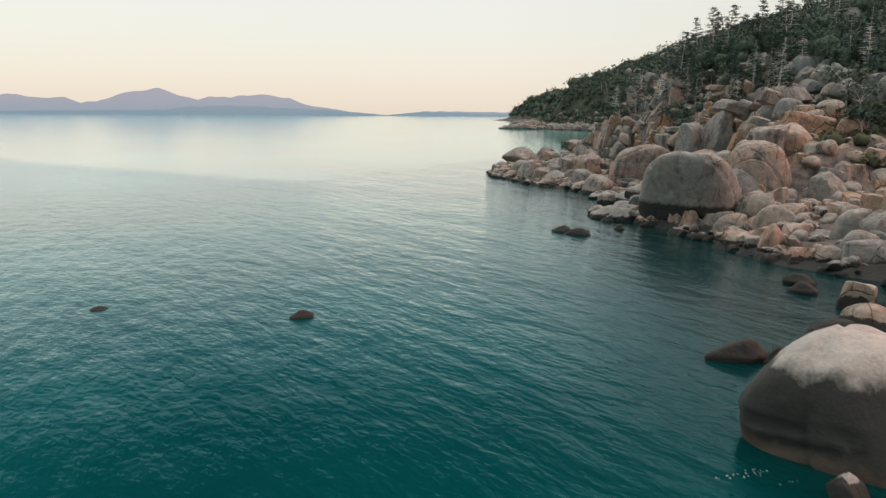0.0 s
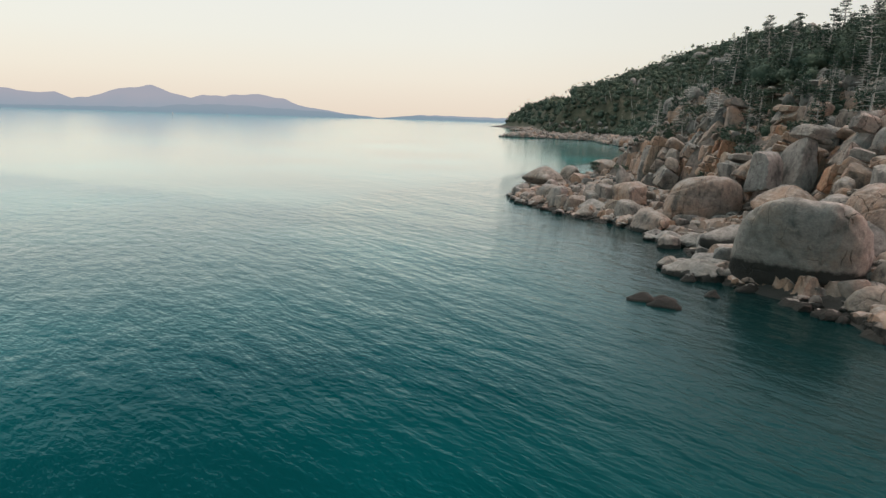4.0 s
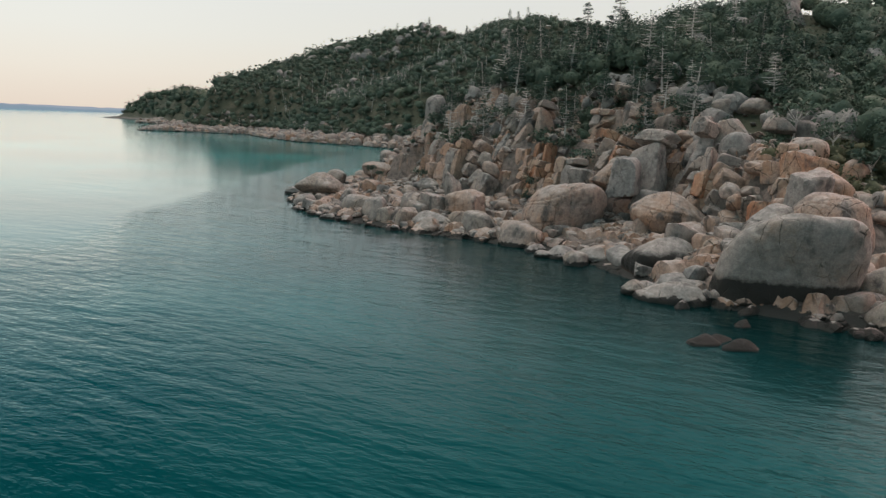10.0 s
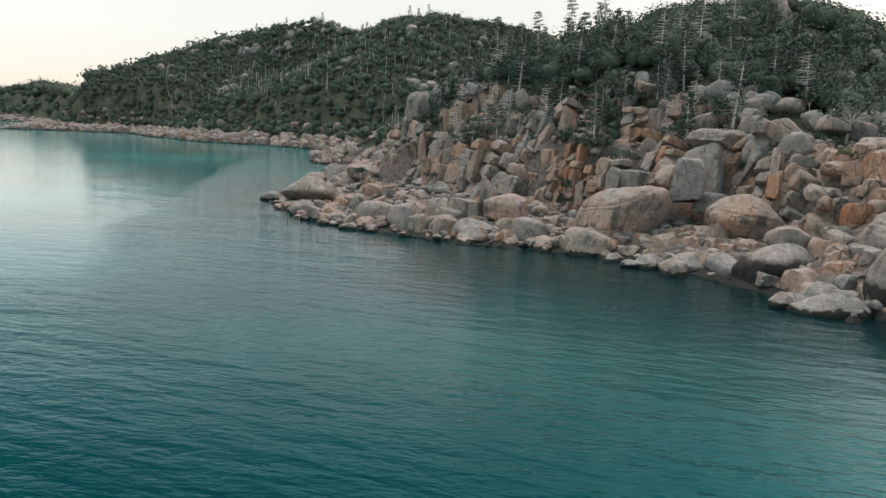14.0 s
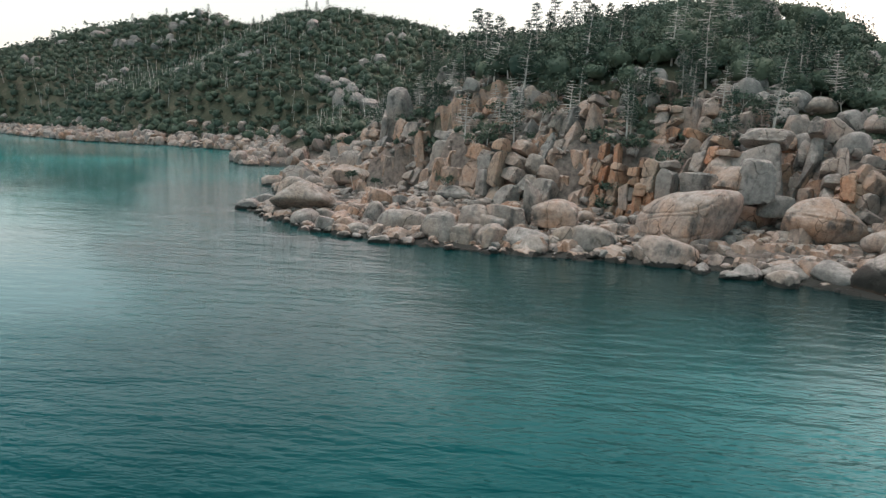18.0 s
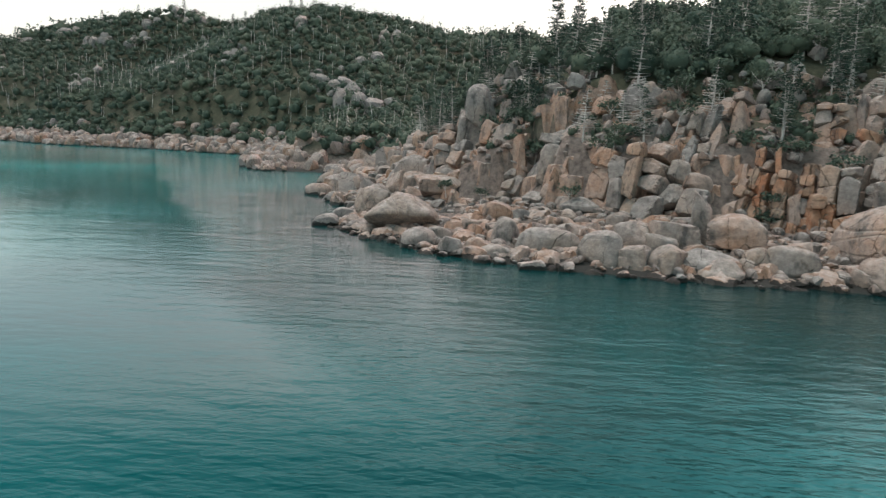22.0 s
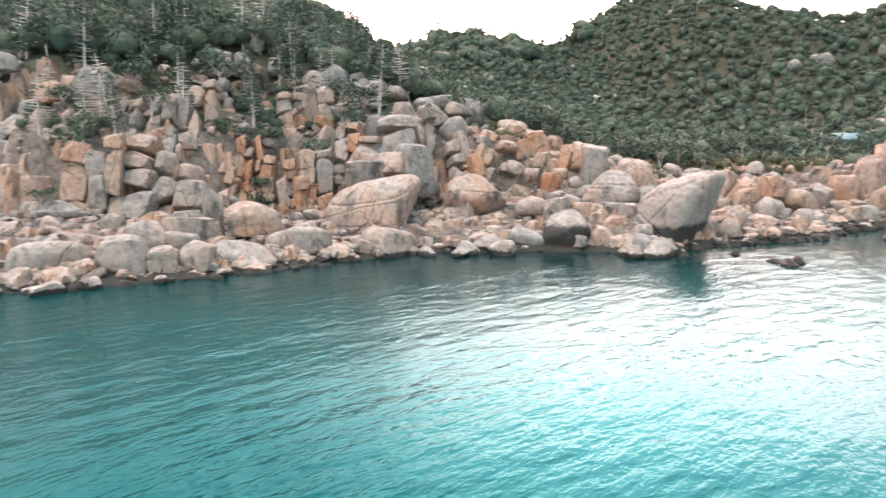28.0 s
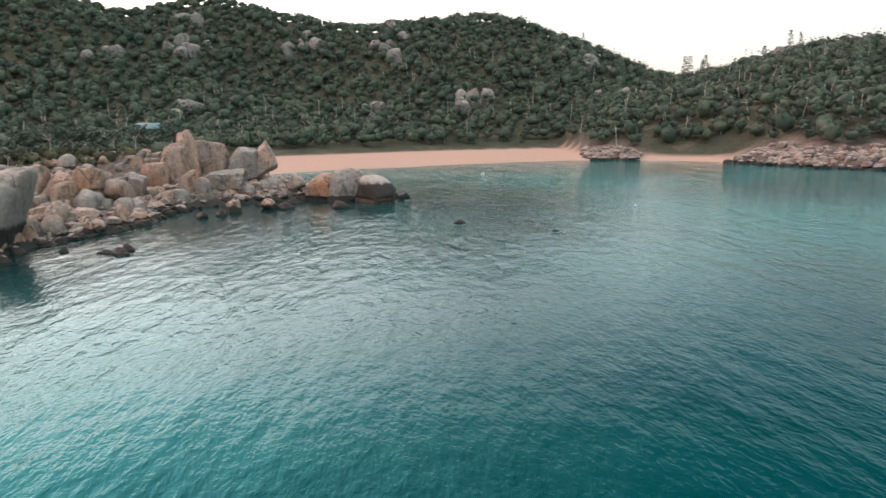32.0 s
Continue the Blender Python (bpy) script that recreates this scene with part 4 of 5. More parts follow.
for x, y, z in zip(cx, cy, cz):
    if len(taken) >= 240:
        break
    if any((x - a) ** 2 + (y - b) ** 2 < 1.75 ** 2 for a, b in taken):
        continue
    taken.append((x, y))
    tall = y > 95
    style = rng.choice(["column", "block", "block", "wedge"]) if tall else rng.choice(["block", "round", "round", "wedge"])
    colour = rng.choice(["pink", "pink", "pink", "rust", "grey"])
    wide = rng.uniform(1.9, 3.3) if tall else rng.uniform(1.5, 2.8)
    high = wide * (rng.uniform(1.1, 1.7) if style == "column" else rng.uniform(0.7, 1.0))
    ob = part("rock_block", FORMS[style, colour][rng.randint(3)], cliff)
    ob.matrix_basis = pose(x, y, z + high * 0.08, rng.uniform(-9, 9), rng.uniform(-9, 9), -70 + rng.uniform(-35, 35)) @ Matrix.Diagonal((wide, wide * rng.uniform(0.8, 1.2), high, 1))

# the upright walls: joint-bounded blocks in columns, each column standing a little out or back
def jointed_wall(y0, y1, z0, z1, x0, x1, wide, tall, colours, seed):
    """Shafts of split rock from y0 to y1, crowding one another; the face leans from x0 at the foot to x1 at the top."""
    rs = np.random.RandomState(seed)
    y, lean = min(y0, y1), math.degrees(math.atan2(x1 - x0, z1 - z0)) * 0.8
    while y < max(y0, y1) - 0.4:
        w = rs.uniform(*wide) * 1.25
        out, turn, colour, tip = rs.normal() * (0.3 if colours is RU else 0.5), rs.normal() * 16, colours[rs.randint(len(colours))], rs.normal() * 5
        level, top = z0 - rs.uniform(0, 1.5), z1 + rs.uniform(-2.4, 1.0)
        while level < top:
            h = rs.uniform(*tall) * rs.choice([0.7, 1.2, 2.0])
            h = min(h, top - level + 0.8)
            deep = rs.uniform(2.6, 3.8)
            f = (level + h / 2 - z0) / (z1 - z0)
            x = x0 + (x1 - x0) * f + out + rs.normal() * 0.22 + deep / 2
            style = ("ashlar", "ashlar", "block", "column", "ashlar")[rs.randint(5)] if colours is RU else ("ashlar", "column", "block", "column", "wedge")[rs.randint(5)]
            shade = colour if rs.rand() < 0.75 else colours[rs.randint(len(colours))]
            ob = part("rock_block", FORMS[style, shade][rs.randint(3)], cliff)
            ob.matrix_basis = pose(x, y + w / 2 + rs.normal() * 0.15, level + h / 2, tip + rs.normal() * 4, lean + rs.normal() * 4, turn + rs.normal() * 6) @ Matrix.Diagonal((deep, w * rs.uniform(1.0, 1.3), h * rs.uniform(1.05, 1.25), 1))
            level += h
        y += w * rs.uniform(0.72, 0.95)


PR, PG, RU = ["pink", "pink", "rust"], ["pink", "grey", "pink"], ["rust", "rust", "rust", "pink"]
WALLS = [(181.3, 187.0, 4.5, 12.6, 44.5, 47, (1.5, 2.7), (1.6, 3.6), PG), (169.7, 175.0, 6.5, 14.2, 41.5, 44, (0.99, 1.74), (1.28, 2.8), PR),
         (155.5, 162.3, 4.5, 15.0, 33.5, 39.5, (1.65, 3.0), (1.76, 4.0), PG), (151.5, 156.5, 5.0, 13.0, 36.0, 39.5, (0.81, 1.49), (1.6, 4.0), PR),
         (147.1, 151.2, 3.0, 12.2, 33.0, 34.8, (1.24, 2.11), (2.0, 4.0), PR), (138.8, 147.3, 2.6, 10.3, 32.5, 36.5, (1.95, 3.15), (2.08, 3.68), PG),
         (139.5, 149.2, 9.0, 16.0, 38.0, 43.0, (0.62, 1.24), (1.44, 3.6), PG), (137.7, 140.3, 7.0, 17.4, 42.5, 44.5, (1.24, 1.74), (2.4, 4.4), PR),
         (132.6, 138.0, 0.2, 10.5, 37.4, 40.4, (0.56, 1.12), (0.72, 1.92), RU), (124.4, 132.0, 0.8, 9.0, 36.8, 38.8, (0.93, 1.8), (1.28, 2.88), RU),
         (127.4, 129.7, 7.5, 16.2, 45.6, 47.0, (1.24, 1.49), (1.92, 3.36), PR), (124.0, 127.2, 9.5, 17.8, 48.5, 50.0, (0.93, 1.86), (2.0, 4.0), PG),
         (120.0, 124.5, 6.0, 13.5, 41.5, 45.5, (0.87, 1.61), (1.44, 3.04), PR), (113.0, 120.0, 3.5, 13.0, 40.5, 44.0, (2.8, 4.4), (3.5, 7.0), PG),
         (109.8, 113.2, 5.0, 15.0, 45.5, 49.0, (0.99, 1.61), (1.6, 3.2), PR), (102.6, 108.9, 6.0, 11.6, 42.5, 45.0, (0.87, 1.74), (0.96, 2.08), PR),
         (162.3, 169.5, 4.0, 10.5, 37.0, 41.5, (0.99, 1.98), (1.2, 2.56), PG), (175.0, 181.5, 4.0, 10.0, 40.5, 46.0, (1.12, 2.23), (1.28, 2.88), PG)]
for k, wall in enumerate(WALLS):
    jointed_wall(*wall, 700 + k)

# the boulder apron under the cliffs
taken = []
bx, by, bz = scatter(5200, 5, 70, 14, 215, lambda d, w, b, s, x, y: (d > -1.2) & (d < w * 1.05), 12)
for x, y, z in zip(bx, by, bz):
    if len(taken) >= 200:
        break
    size = rng.choice([0.9, 1.2, 1.5, 1.9, 2.4]) * rng.uniform(0.85, 1.2)
    if any((x - a) ** 2 + (y - b) ** 2 < (0.55 * (size + c)) ** 2 for a, b, c in taken):
        continue
    taken.append((x, y, size))
    style = rng.choice(["round", "round", "wedge", "block"])
    colour = rng.choice(["grey", "pink", "pink"])
    ob = new("boulder", FORMS[style, colour][rng.randint(3)])
    ob.matrix_world = pose(x, y, max(z, 0.05) + size * 0.12, rng.uniform(-15, 15), rng.uniform(-15, 15), rng.uniform(0, 360)) @ Matrix.Diagonal((size * rng.uniform(1.0, 1.5), size, size * rng.uniform(0.6, 0.85), 1))
    tagged(ob, {"grey": "worn grey boulder on the shore apron", "pink": "worn pinkish boulder on the shore apron"}[colour], "boulder", group="apron boulders")


def rubble(name, label, px, py, pz, low, high, seed, sub=2, squash=(0.55, 0.9), mat=None):
    """Rocks past counting, joined into one mesh."""
    rs = np.random.RandomState(seed)
    forms = [rock_form(3000 + seed * 31 + k, ("round", "block", "wedge")[k % 3], sub) for k in range(9)]
    verts, faces, base = [], [], 0
    for x, y, z in zip(px, py, pz):
        v, f = forms[rs.randint(9)]
        s = low + (high - low) * rs.rand() ** 2.2
        a = rs.uniform(0, 6.283)
        ca, sa = math.cos(a), math.sin(a)
        q = v * np.array((s * rs.uniform(0.9, 1.4), s, s * rs.uniform(*squash)))
        q = np.stack([q[:, 0] * ca - q[:, 1] * sa + x, q[:, 0] * sa + q[:, 1] * ca + y, q[:, 2] + z + s * 0.1], -1)
        verts.append(q)
        faces.append(f + base)
        base += len(v)
    me = mesh_of(name, np.concatenate(verts), np.concatenate(faces), mat or MAT_SCREE)
    me.set_sharp_from_angle(angle=radians(36))
    return tagged(new(name, me), label, "rocks", kind="stuff")


def loose_boulders(px, py, pz, low, high, seed, label, group, most, squash=(0.6, 1.1)):
    """The big ones of a field of rocks, each a thing of its own; returns which places are still free."""
    rs = np.random.RandomState(seed)
    size = low + (high - low) * rs.rand(len(px)) ** 2.2
    big = np.argsort(-size)[:most]
    for k in big:
        style, colour = ("round", "block", "wedge", "round")[rs.randint(4)], ("grey", "pink", "grey")[rs.randint(3)]
        ob = new("boulder", FORMS[style, colour][rs.randint(3)])
        ob.matrix_world = pose(px[k], py[k], pz[k] + size[k] * 0.1, rs.uniform(-14, 14), rs.uniform(-14, 14), rs.uniform(0, 360)) @ Matrix.Diagonal((size[k] * rs.uniform(0.9, 1.4), size[k], size[k] * rs.uniform(*squash), 1))
        tagged(ob, label, "boulder", group=group)
    free = np.ones(len(px), dtype=bool)
    free[big] = False
    return free


sx1, sy1, sz1 = scatter(9000, 3, 75, 8, 230, lambda d, w, b, s, x, y: (d > -0.8) & (d < w + 2), 21)
rubble("scree", "loose granite rubble between the shore boulders", sx1[:2600], sy1[:2600], np.maximum(sz1[:2600], 0), 0.45, 1.9, 1)
sx2, sy2, sz2 = scatter(5200, 20, 80, 40, 215, lambda d, w, b, s, x, y: (d > b - 3) & (d < b + 3 + 12 * (y > 98)), 22)
sx2, sy2, sz2 = sx2[:950], sy2[:950], sz2[:950] + 0.3
free = loose_boulders(sx2, sy2, sz2, 0.8, 3.8, 201, "weathered granite boulder lying among shrubs on the cliff brow", "brow boulders", 60)
rubble("brow_rocks", "smaller granite rocks strewn along the cliff brow", sx2[free], sy2[free], sz2[free], 0.6, 1.7, 2, squash=(0.6, 1.1))
fx, fy, fz = scatter(60000, 30, 260, 190, 720, lambda d, w, b, s, x, y: (d > -1) & (d < b * 0.95) & (s < 0.3), 23)
rubble("far_shore_rocks", "pink and grey boulders along the far shore", fx[:2700], fy[:2700], np.maximum(fz[:2700], 0), 0.9, 5.6, 3, squash=(0.7, 1.5), mat=MAT_SHORE)
fx, fy, fz = scatter(30000, 40, 300, 600, 1300, lambda d, w, b, s, x, y: (d > -1) & (d < b * 0.8) & (s < 0.3), 24)
rubble("point_rocks", "weathered rocks on the distant points", fx[:800], fy[:800], np.maximum(fz[:800], 0), 1.5, 7.0, 4, mat=MAT_SHORE)
fx, fy, fz = scatter(40000, -160, 100, -160, 10, lambda d, w, b, s, x, y: (d > -1) & (d < b * 0.9) & (s < 0.4), 25)
rubble("cove_rocks", "grey boulders round the edge of the cove", fx[:1500], fy[:1500], np.maximum(fz[:1500], 0), 0.7, 3.4, 5, squash=(0.6, 1.1))


def outcrops(n, x0, x1, y0, y1, seed, spread, low, high, per=9):
    rs = np.random.RandomState(seed)
    px, py = rs.uniform(x0, x1, n * 4), rs.uniform(y0, y1, n * 4)
    z, d, b, s, w = land(px, py)
    ok = (d > b + 10) & (z > 9)
    px, py = px[ok][:n], py[ok][:n]
    qx = np.repeat(px, per) + rs.normal(size=len(px) * per) * spread
    qy = np.repeat(py, per) + rs.normal(size=len(px) * per) * spread
    return qx, qy, land(qx, qy)[0]


ox, oy, oz = outcrops(60, 120, 420, 230, 760, 31, 5.0, 2, 6)
rubble("hill_outcrops", "pale granite outcrops showing through the hill scrub", ox, oy, oz + 0.4, 2.5, 9.0, 6, squash=(0.9, 1.5), mat=MAT_HILLROCK)
ox, oy, oz = outcrops(36, -120, 420, -330, 60, 32, 5.0, 2, 6)
rubble("cove_outcrops", "pale granite outcrops on the slopes behind the beach", ox, oy, oz + 0.4, 2.5, 8.5, 7, squash=(0.9, 1.5), mat=MAT_HILLROCK)
ox, oy, oz = outcrops(34, 45, 105, 95, 200, 33, 2.2, 1, 4, per=6)
rubble("slope_outcrops", "grey boulders among the trees on the headland", ox, oy, oz + 1.0, 1.2, 4.5, 8, squash=(0.7, 1.2), mat=MAT_HILLROCK)


# ---- trees and scrub ----
def stick(a, b, ra, rb, sides=5):
    """A tapered limb from a to b: vertices and triangles."""
    a, b = np.array(a, float), np.array(b, float)
    d = (b - a) / (np.linalg.norm(b - a) + 1e-9)
    u = np.cross(d, (0.3, 0.9, 0.2))
    u /= np.linalg.norm(u)
    w = np.cross(d, u)
    ang = np.arange(sides) * 2 * math.pi / sides
    ring = np.cos(ang)[:, None] * u + np.sin(ang)[:, None] * w
    v = np.concatenate([a + ring * ra, b + ring * rb])
    f = []
    for i in range(sides):
        j = (i + 1) % sides
        f += [(i, j, sides + j), (i, sides + j, sides + i)]
    return v, np.array(f)


def joined(pieces):
    verts, faces, base = [], [], 0
    for v, f in pieces:
        verts.append(v)
        faces.append(f + base)
        base += len(v)
    return np.concatenate(verts), np.concatenate(faces)


def leaf_tris(centres, size, rs, flat=0.5):
    """Small leaf sprays: one triangle each, turned at random."""
    n = len(centres)
    a = rs.normal(size=(n, 3))
    a[:, 2] *= flat
    a /= np.linalg.norm(a, axis=1)[:, None] + 1e-9
    b = rs.normal(size=(n, 3))
    b[:, 2] *= flat
    b -= a * (a * b).sum(1)[:, None]
    b /= np.linalg.norm(b, axis=1)[:, None] + 1e-9
    s = size * rs.uniform(0.6, 1.4, n)[:, None]
    v = np.stack([centres - a * s * 0.6 - b * s * 0.35, centres + a * s * 0.6 - b * s * 0.25, centres + b * s * 0.6], 1).reshape(-1, 3)
    return v, np.arange(3 * n).reshape(-1, 3)


def hoop_pine(seed, high, leafy, reach):
    """Trunk, whorled limbs and needle tufts of one pine, standing at the origin."""
    rs = np.random.RandomState(seed)
    bend = rs.normal(size=2) * 0.05 * high

    def axis(t):
        return np.array((bend[0] * t * t, bend[1] * t * t, high * t))

    r0 = 0.021 * high
    ts = np.linspace(0, 1, 7)
    trunk = joined([stick(axis(a) - (0, 0, 0.5 * (a == 0)), axis(b), r0 * (1 - 0.9 * a), r0 * (1 - 0.9 * b), 6) for a, b in zip(ts, ts[1:])])
    limbs, tufts = [], []
    t = rs.uniform(0.22, 0.34)
    while t < 0.97:
        for k in range(rs.randint(4, 7)):
            ang = rs.uniform(0, 6.283)
            ln = reach * high * (1 - t) ** 0.6 * rs.uniform(0.6, 1.1) + 0.25
            a = axis(t)
            b = a + np.array((math.cos(ang) * ln, math.sin(ang) * ln, ln * rs.uniform(-0.12, 0.22)))
            limbs.append(stick(a, b, 0.04 + 0.014 * ln, 0.018, 3))
            if rs.rand() < leafy:
                m = int(9 + 11 * ln)
                s = rs.uniform(0.45, 1.05, m)[:, None]
                tufts.append(a + (b - a) * s + rs.normal(size=(m, 3)) * np.array((1.3, 1.3, 0.6)) * (0.09 + 0.06 * ln))
        t += rs.uniform(0.035, 0.06)
    tufts.append(axis(0.97) + rs.normal(size=(10, 3)) * 0.16)
    crown = leaf_tris(np.concatenate(tufts), 0.22, rs, 0.35)
    return mesh_of("trunk", *trunk, MAT_BARK), mesh_of("branchwork", *joined(limbs), MAT_BARK), mesh_of("crown", *crown, MAT_PINE, False)


def scrub_tree(seed, high):
    rs = np.random.RandomState(seed)
    top = np.array((rs.normal() * 0.3, rs.normal() * 0.3, high * 0.55))
    pieces = [stick((0, 0, -0.4), top, 0.028 * high, 0.016 * high, 6)]
    tufts = []
    for k in range(8):
        ang = k * 0.9 + rs.uniform(-0.4, 0.4)
        ln = high * rs.uniform(0.22, 0.42)
        tip = top + np.array((math.cos(ang) * ln, math.sin(ang) * ln, high * rs.uniform(0.05, 0.42)))
        pieces.append(stick(top * rs.uniform(0.75, 1.0), tip, 0.012 * high, 0.004 * high, 4))
        tufts.append(tip + rs.normal(size=(34, 3)) * np.array((0.15, 0.15, 0.10)) * high * rs.uniform(0.6, 1.0))
    trunk = joined(pieces)
    return mesh_of("trunk", *trunk, MAT_BARK), None, mesh_of("crown", *leaf_tris(np.concatenate(tufts), 0.42, rs), MAT_LEAF, False)


def tree_thing(name, meshes, label, category, group):
    root = new(name)
    trunk = part("trunk", meshes[0], root, "pale grey bark")
    if meshes[1]:
        tagged(part("branchwork", meshes[1], trunk), kind="stuff")
    tagged(part("crown", meshes[2], root), kind="stuff")
    return tagged(root, label, category, group=group)


PINES = [tree_thing("hoop_pine", hoop_pine(40 + k, h, 0.85, 0.20), "slender dark green hoop pine on the rocky slope", "tree", "hoop pines") for k, h in enumerate((9.0, 10.5, 8.0, 11.5))]
BARE = [tree_thing("bare_pine", hoop_pine(60 + k, h, 0.06, 0.30), "nearly bare pine with long pale limbs", "tree", "bare pines") for k, h in enumerate((9.0, 7.5))]
SCRUB = [tree_thing("scrub_tree", scrub_tree(80 + k, h), "low spreading olive-green scrub tree", "tree", "scrub trees") for k, h in enumerate((4.5, 5.5, 3.6))]


def plant(kinds, spots, seed, low=0.75, high=1.2):
    """The first few spots take the models, the rest their copies."""
    rs = np.random.RandomState(seed)
    for i, (x, y) in enumerate(spots):
        z = float(land(x, y)[0])
        s = rs.uniform(low, high)
        m = pose(x, y, z - 0.1, rs.normal() * 2.5, rs.normal() * 2.5, rs.uniform(0, 360)) @ Matrix.Scale(s, 4)
        if i < len(kinds):
            kinds[i].matrix_basis = m
        else:
            copy = copy_thing(kinds[i % len(kinds)], m)
            copy.matrix_basis = m


px, py, pz = scatter(2500, 30, 84, 112, 215, lambda d, w, b, s, x, y: (d > b - 1) & (d < b + 45), 41)
plant(PINES, list(zip(px, py))[:62], 42, 0.6, 1.05)
plant(BARE, [(57.2, 125.0), (41, 152)] + list(zip(px, py))[62:86], 43, 0.7, 1.1)
qx, qy, qz = scatter(3500, 30, 95, 20, 215, lambda d, w, b, s, x, y: (d > b + 4) & (d < b + 22), 44)
plant(SCRUB, list(zip(qx, qy))[:150], 45, 0.6, 1.1)

# bushes rooted in the clefts of the cliff
for x, y, z, k in ((42.0, 167.5, 8.0, 1.25), (41.5, 165.0, 8.5, 1.0), (43.0, 170.0, 9.5, 0.9), (38.3, 132.3, 1.8, 0.95), (38.6, 132.0, 4.6, 0.75), (31.5, 154.5, 4.5, 0.55), (36.2, 153.0, 9.5, 0.8), (37.5, 151.5, 11.5, 0.7),
                   (44.5, 137.0, 9.5, 0.9), (43.6, 133.5, 9.8, 0.8), (45.0, 131.5, 10.0, 0.9), (42.6, 126.5, 8.2, 0.7), (31.0, 172.5, 4.2, 0.6), (29.0, 165.5, 4.0, 0.5), (46.5, 122.0, 12.0, 0.8), (41.0, 145.0, 14.2, 0.8), (49.0, 176.0, 10.5, 1.1)):
    m = pose(x, y, z, 0, 0, x * 77 % 360) @ Matrix.Scale(k, 4)
    copy_thing(SCRUB[int(x + y) % 3], m).matrix_basis = m


def canopy(name, label, px, py, pz, radius, per, leaf, seed, mat):
    """Crowns past counting: each a lumpy mass with an uneven skin of leaf sprays, joined into one mesh."""
    rs = np.random.RandomState(seed)
    n = len(px)
    r = radius * (0.55 + 0.95 * rs.rand(n) ** 1.6)
    tall, lift = rs.uniform(0.55, 1.0, n), rs.uniform(0.4, 0.85, n)
    ph = rs.uniform(0, 6.3, (4, n))
    at = np.stack([px, py, pz], -1)

    def skin(d):
        dent = 0.84 + 0.2 * np.sin(d[..., 0] * 4 + ph[0][:, None]) * np.sin(d[..., 1] * 4 + ph[1][:, None]) + 0.12 * np.sin(d[..., 2] * 6 + d[..., 0] * 5 + ph[2][:, None])
        c = d * (r[:, None] * dent)[..., None]
        c[..., 2] = c[..., 2] * tall[:, None] + (r * lift)[:, None]
        return c

    ball, tri = SPHERES[2]
    core = skin(np.broadcast_to(ball, (n, len(ball), 3)).copy()) * np.array((0.76, 0.76, 0.84)) + at[:, None, :]
    core_f = (tri[None] + (np.arange(n) * len(ball))[:, None, None]).reshape(-1, 3)
    d = rs.normal(size=(n, per, 3))
    d[..., 2] = np.abs(d[..., 2]) * 1.1 - 0.35
    d /= np.linalg.norm(d, axis=2)[..., None]
    c = skin(d) * (1 + rs.normal(size=(n, per, 1)) * 0.18) + at[:, None, :]
    # each spray lies along its crown's skin, so that the crown takes the light as one form
    o = d.reshape(-1, 3) + rs.normal(size=(n * per, 3)) * 0.36
    o /= np.linalg.norm(o, axis=1)[:, None]
    a = np.cross(o, rs.normal(size=o.shape))
    a /= np.linalg.norm(a, axis=1)[:, None] + 1e-9
    b = np.cross(o, a)
    q, size = c.reshape(-1, 3), leaf * rs.uniform(0.6, 1.4, n * per)[:, None]
    v = np.stack([q - a * size * 0.6 - b * size * 0.35, q + a * size * 0.6 - b * size * 0.25, q + b * size * 0.6], 1).reshape(-1, 3)
    f = np.arange(3 * n * per).reshape(-1, 3)
    verts, faces = np.concatenate([core.reshape(-1, 3), v]), np.concatenate([core_f, f + core.shape[0] * core.shape[1]])
    return tagged(new(name, mesh_of(name, verts, faces, mat, True)), label, "woodland", kind="stuff")


def jittered(x0, x1, y0, y1, step, seed, test):
    rs = np.random.RandomState(seed)
    a, b = np.meshgrid(np.arange(x0, x1, step), np.arange(y0, y1, step))
    a = a.ravel() + rs.uniform(-0.55, 0.55, a.size) * step
    b = b.ravel() + rs.uniform(-0.55, 0.55, b.size) * step
    z, d, brow, beach, w = land(a, b)
    keep = test(d, w, brow, beach, a, b, z)
    # the seaward slopes alone: the lee of the hills stays bare
    ux, uy = a + 45, b - 110
    ul = np.hypot(ux, uy)
    keep &= land(a + 9 * ux / ul, b + 9 * uy / ul)[0] > z - 1.6
    return a[keep], b[keep], z[keep]


nx, ny, nz = jittered(30, 130, 88, 232, 2.5, 51, lambda d, w, b, s, x, y, z: (d > b + 5) & (wobble(x, y, 9.0, 7.0) > -0.55 + 1.0 * (d < b + 13)))
canopy("headland_scrub", "dense dark olive scrub over the headland slope", nx, ny, nz + 0.8, 2.3, 240, 0.36, 52, MAT_LEAF)
nx, ny, nz = jittered(28, 90, 98, 215, 2.0, 65, lambda d, w, b, s, x, y, z: (d > b - 0.5) & (d < b + 11) & (wobble(x, y, 4.0, 9.0) > -0.25))
canopy("brow_shrubs", "dark green shrubs between the rocks of the cliff brow", nx, ny, nz, 0.95, 110, 0.22, 66, MAT_LEAF)
nx, ny, nz = jittered(30, 130, 12, 110, 2.2, 53, lambda d, w, b, s, x, y, z: (d > b - 3) & (s < 0.3) & (y < 112 - 0.2 * x))
canopy("low_shrubs", "low grey-green shrubs and dry grass behind the rocks", nx, ny, nz - 0.2, 1.1, 60, 0.30, 54, MAT_GRASS)
nx, ny, nz = jittered(100, 470, 215, 830, 4.8, 55, lambda d, w, b, s, x, y, z: (d > b * 0.55) & (x < 430 + 0.2 * (y - 215)))
